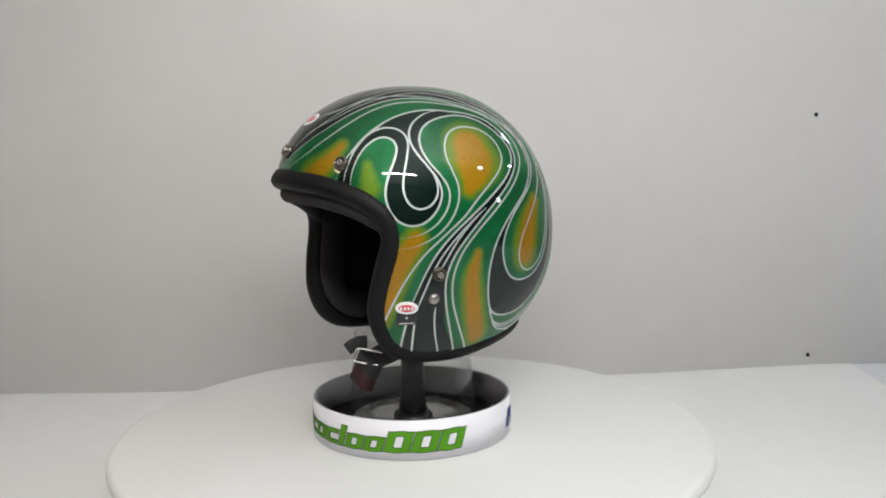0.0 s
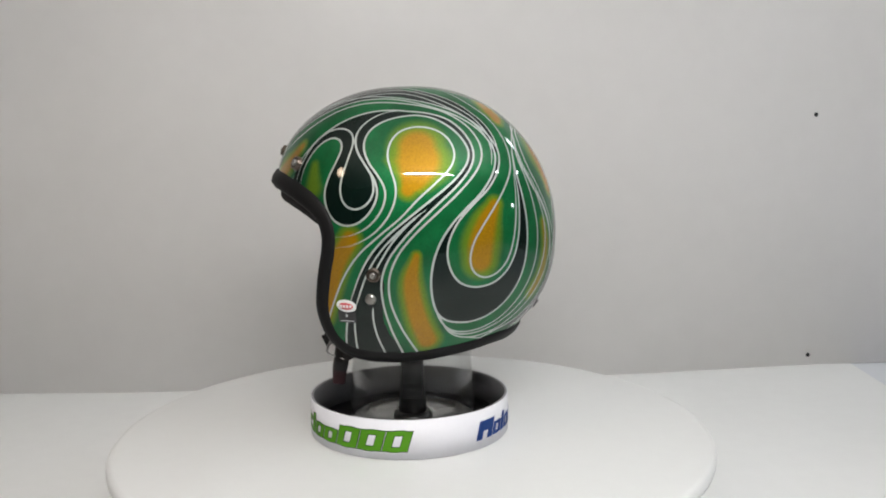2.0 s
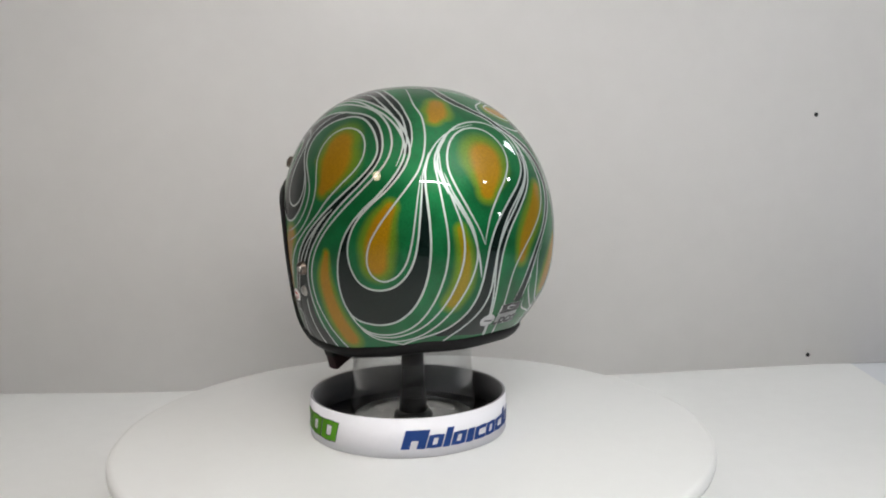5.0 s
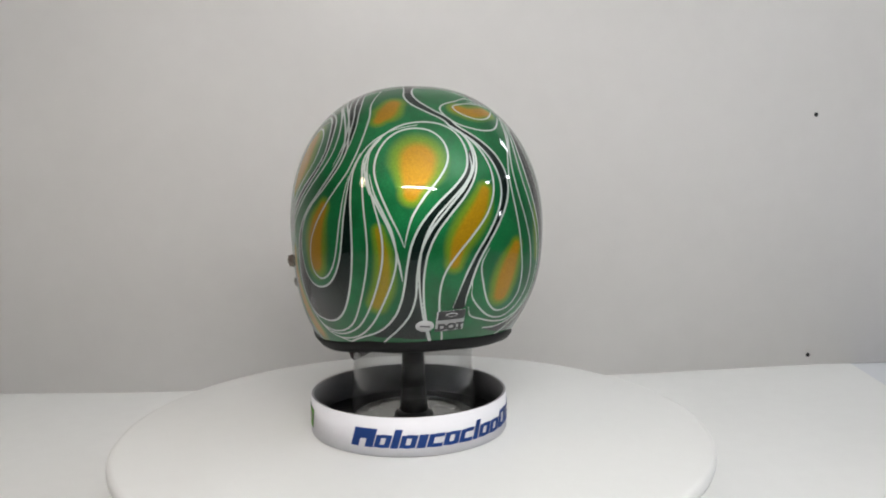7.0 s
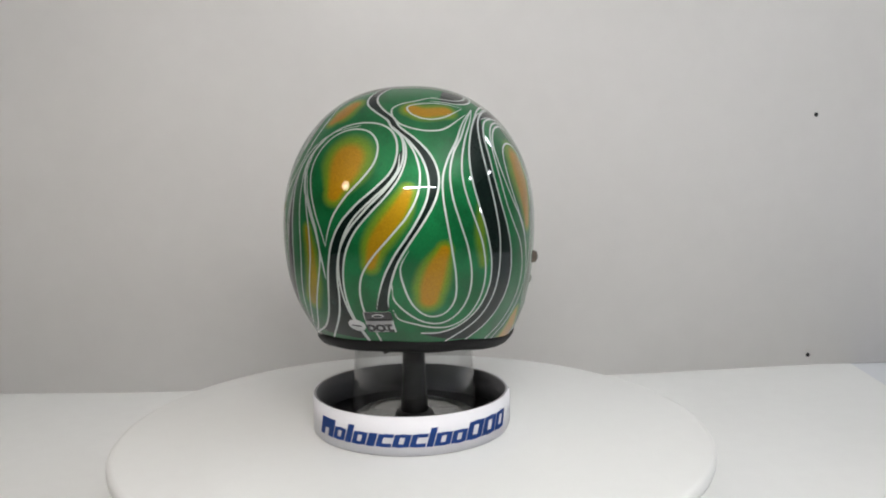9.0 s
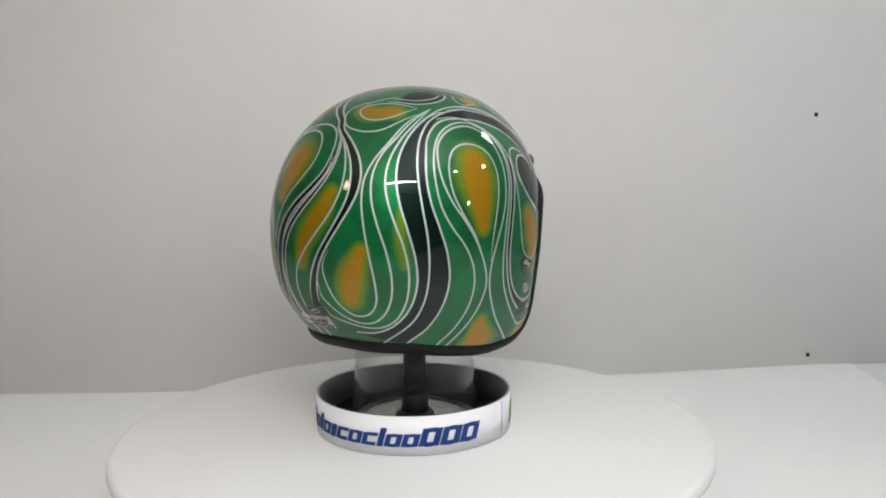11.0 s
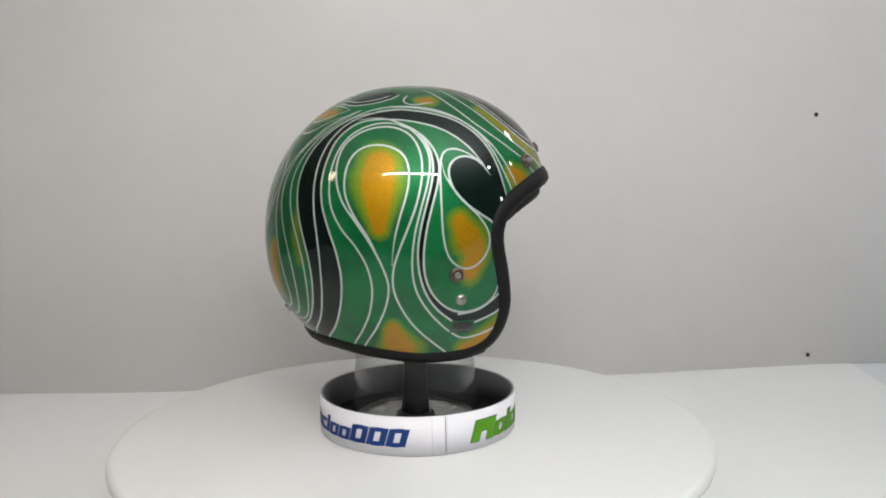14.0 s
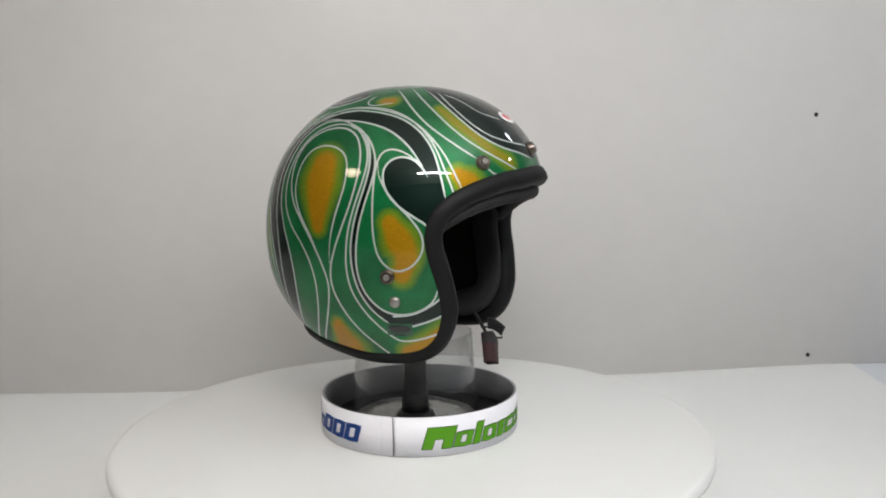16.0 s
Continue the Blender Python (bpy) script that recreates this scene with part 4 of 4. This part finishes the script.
# snaps, rivets, labels
def snap(az, el, pale=False):
    s = part("snap", lathe([(0.0066, 0.0), (0.0066, 0.0016), (0.0058, 0.0026), (0.0046, 0.0030), (0.0040, 0.0024), (0.0, 0.0022)], 28, closed=False), snap_dark, helmet, "bronzed press snap", m=on_shell(az, el))
    part("snap_stud", lathe([(0.0030, 0.002), (0.0030, 0.0052), (0.0024, 0.0058), (0.0010, 0.0058), (0.0008, 0.0048), (0.0, 0.0048)], 20, closed=False), snap_pale, s)
    part("snap_collar", lathe([(0.0058, 0.0016), (0.0058, 0.0042), (0.0050, 0.0046), (0.0044, 0.0040), (0.0044, 0.0016)], 28, closed=False), snap_dark, s)


def rivet(az, el):
    part("strap_rivet", lathe([(0.0053, 0.0), (0.0051, 0.0008), (0.0040, 0.0020), (0.0022, 0.0027), (0.0, 0.0029)], 28, closed=False), snap_pale, helmet, "polished domed strap rivet", m=on_shell(az, el))


for az, el in ((36.8, 32.6), (0.0, 36.0), (-35.4, 32.3), (77.5, -8.8), (-76.5, -9.1)):
    snap(az, el)
rivet(75.4, -19.2)
rivet(-73.8, -19.8)


def decal(name, outline, az, el, lift, mat, parent, label="", dx=0.0, dy=0.0, lean=0.0):
    """A thin label that follows the shell: a rim of points round its middle, laid on the surface."""
    base_pose = on_shell(az, el)
    inv = HELMET.inverted() @ base_pose
    bm = bmesh.new()
    c, s = math.cos(radians(lean)), math.sin(radians(lean))

    def laid(x, y, up):
        p = inv @ Vector((c * x - s * y + dx, s * x + c * y + dy, 0))
        d = np.array(p.normalized())
        return Vector(d * (float(shell_radius(d)) + up))
    rings = []
    for share in (0.0, 0.5, 0.9, 1.0):
        rings.append([bm.verts.new(laid(x * share, y * share, lift if share < 1 else lift * 0.2)) for x, y in outline] if share else [bm.verts.new(laid(0, 0, lift))])
    n = len(outline)
    for j in range(n):
        bm.faces.new((rings[0][0], rings[1][j], rings[1][(j + 1) % n]))
        for a, b in ((1, 2), (2, 3)):
            bm.faces.new((rings[a][j], rings[b][j], rings[b][(j + 1) % n], rings[a][(j + 1) % n]))
    return part(name, bm, mat, parent, label, m=HELMET if parent is helmet else Matrix())


def rect(w, h, n=4):
    p = []
    for i in range(n):
        p.append((-w + 2 * w * i / n, -h))
    for i in range(n):
        p.append((w, -h + 2 * h * i / n))
    for i in range(n):
        p.append((w - 2 * w * i / n, h))
    for i in range(n):
        p.append((-w, h - 2 * h * i / n))
    return p


# oval badge over a black plate on the left cheek
b1 = decal("oval_badge", oval(0.0105, 0.0062, 24), 63.6, -22.2, 0.0006, label_white, helmet, "white oval maker's badge with a red field", lean=-3)
decal("badge_field", oval(0.0078, 0.0036, 20), 63.6, -22.2, 0.0009, label_red, b1, lean=-3)
for i in range(4):
    decal("badge_mark", rect(0.0011, 0.0016, 2), 63.6, -22.2, 0.0011, label_white, b1, dx=-0.0050 + 0.0033 * i, lean=-3)
b2 = decal("black_plate", rect(0.0092, 0.0058), 63.4, -26.6, 0.0005, label_black, helmet, "small black label with two rows of pale print", lean=-2)
decal("print_bar", rect(0.0010, 0.0012, 2), 63.4, -26.6, 0.0008, label_silver, b2, dy=0.0014)
decal("print_bar", rect(0.0072, 0.0004, 2), 63.4, -26.6, 0.0008, label_silver, b2, dy=-0.0038)
# dark badge on the right cheek
b3 = decal("dark_badge", rect(0.0120, 0.0062), -72.2, -31.2, 0.0005, badge_green, helmet, "dark green badge, hardly readable", lean=2)
decal("badge_oval", oval(0.0112, 0.0042, 20), -72.2, -31.2, 0.0008, label_black, b3, dy=0.001)
decal("print_bar", rect(0.0060, 0.0005, 2), -72.2, -31.2, 0.0010, label_black, b3, dy=-0.0052)
# brow badge
b4 = decal("brow_badge", oval(0.0150, 0.0085, 24), 0.0, 50.0, 0.0006, label_white, helmet, "white oval brow badge with a red field")
decal("badge_field", oval(0.0112, 0.0050, 20), 0.0, 50.0, 0.0009, label_red, b4)
# approval label and round seal at the back
b5 = decal("approval_label", rect(0.0132, 0.0130), 178.9, -25.5, 0.0005, label_silver, helmet, "white approval label with black bands reading DOT", lean=3)
decal("label_band", rect(0.0130, 0.0042), 178.9, -25.5, 0.0008, label_black, b5, dy=0.0086, lean=3)
decal("label_oval", oval(0.0060, 0.0024, 16), 178.9, -25.5, 0.0011, label_silver, b5, dy=0.0086, lean=3)
decal("label_oval_inside", oval(0.0048, 0.0015, 16), 178.9, -25.5, 0.0013, label_black, b5, dy=0.0086, lean=3)
decal("label_band", rect(0.0128, 0.0010), 178.9, -25.5, 0.0008, label_black, b5, dy=0.0036, lean=3)
decal("label_band", rect(0.0128, 0.0018), 178.9, -25.5, 0.0008, label_black, b5, dy=-0.0106, lean=3)
decal("print_bar", rect(0.0095, 0.0006, 2), 178.9, -25.5, 0.0011, label_silver, b5, dy=-0.0106, lean=3)
b6 = decal("round_seal", oval(0.0085, 0.0075, 20), 168.6, -27.4, 0.0005, label_silver, helmet, "round silver seal with small print", lean=-8)
decal("print_bar", rect(0.0050, 0.0009, 2), 168.6, -27.4, 0.0008, shade_and_print, b6, lean=-8)
font = bpy.data.curves.new("approval_text", "FONT")
font.body, font.size, font.align_x, font.align_y, font.extrude, font.offset = "DOT", 0.0112, "CENTER", "CENTER", 0.0001, 0.0006
text = new("approval_text", font)
text.data.materials.append(label_black)
text.parent, text.matrix_local = b5, HELMET.inverted() @ on_shell(178.9, -27.4, 0.0026) @ pose(0, 0, 0, 0, 0, 3) @ Matrix.Diagonal((0.98, 1.05, 1, 1))

# chin strap: webbing from the left cheek, wire ring and red pull tab
def webbing(name, path, half, thick, facing, mat, parent, label="", m=None):
    sec = [(half, thick * 0.6), (half * 0.9, thick), (-half * 0.9, thick), (-half, thick * 0.6), (-half, -thick * 0.6), (-half * 0.9, -thick), (half * 0.9, -thick), (half, -thick * 0.6)]
    pts = spline(path, 8)
    return part(name, sweep(pts, sec, False, [facing] * len(pts)), mat, parent, label, m=m)


FACE = (0.88, 0.25, 0.30)
strap = webbing("chin_strap", [(0.028, 0.088, -0.078), (0.045, 0.074, -0.092), (0.060, 0.058, -0.103), (0.0675, 0.050, -0.110)], 0.0115, 0.0013, FACE, web_black, helmet, "black webbing chin strap", HELMET)
webbing("strap_tail", [(0.0678, 0.0450, -0.0916), (0.0736, 0.0421, -0.0916), (0.0804, 0.0401, -0.0940), (0.0864, 0.0388, -0.0980)], 0.0062, 0.0012, (0.444, 0.888, 0.118), web_black, strap)
tab = webbing("pull_tab", [(0.0668, 0.0520, -0.1070), (0.0690, 0.0475, -0.1150), (0.0715, 0.0425, -0.1260), (0.0728, 0.0398, -0.1335)], 0.0140, 0.0062, FACE, tab_red, strap, "dark red fabric pull tab")
webbing("tab_binding", [(0.0668, 0.0520, -0.1066), (0.0680, 0.0498, -0.1108), (0.0694, 0.0468, -0.1168)], 0.0144, 0.0066, FACE, web_black, tab)
ring_pts = []
w_dir, t_dir, f_dir = Vector((-0.0114, 0.0070, -0.0023)), Vector((0.0023, 0.0013, -0.0060)), Vector((0.444, 0.888, 0.118))
for a in range(40):
    u = 2 * math.pi * a / 40
    cu, su = math.cos(u), math.sin(u)
    k = (abs(cu) ** 6 + abs(su) ** 6) ** (-1 / 6)
    ring_pts.append(Vector((0.0701, 0.0545, -0.1038)) + w_dir * k * cu + t_dir * k * su)
part("wire_ring", sweep(ring_pts, oval(0.0011, 0.0011, 8), True, [tuple(f_dir)] * 40), chrome, strap, "bright steel wire ring")


# ---- what moves ----
TURN = [204.46, 190.44, 176.39, 162.31, 148.18, 134.0, 119.76, 105.46, 91.13, 76.77, 62.40, 48.04, 33.68, 19.34, 5.02, -9.29, -23.58]


def motions():
    rows = [(float(t), pose(0, 0, 0, 0, 0, a)) for t, a in enumerate(TURN)]
    for thing in (turntable, base, post, cup, helmet):
        walk(thing, rows)


motions()
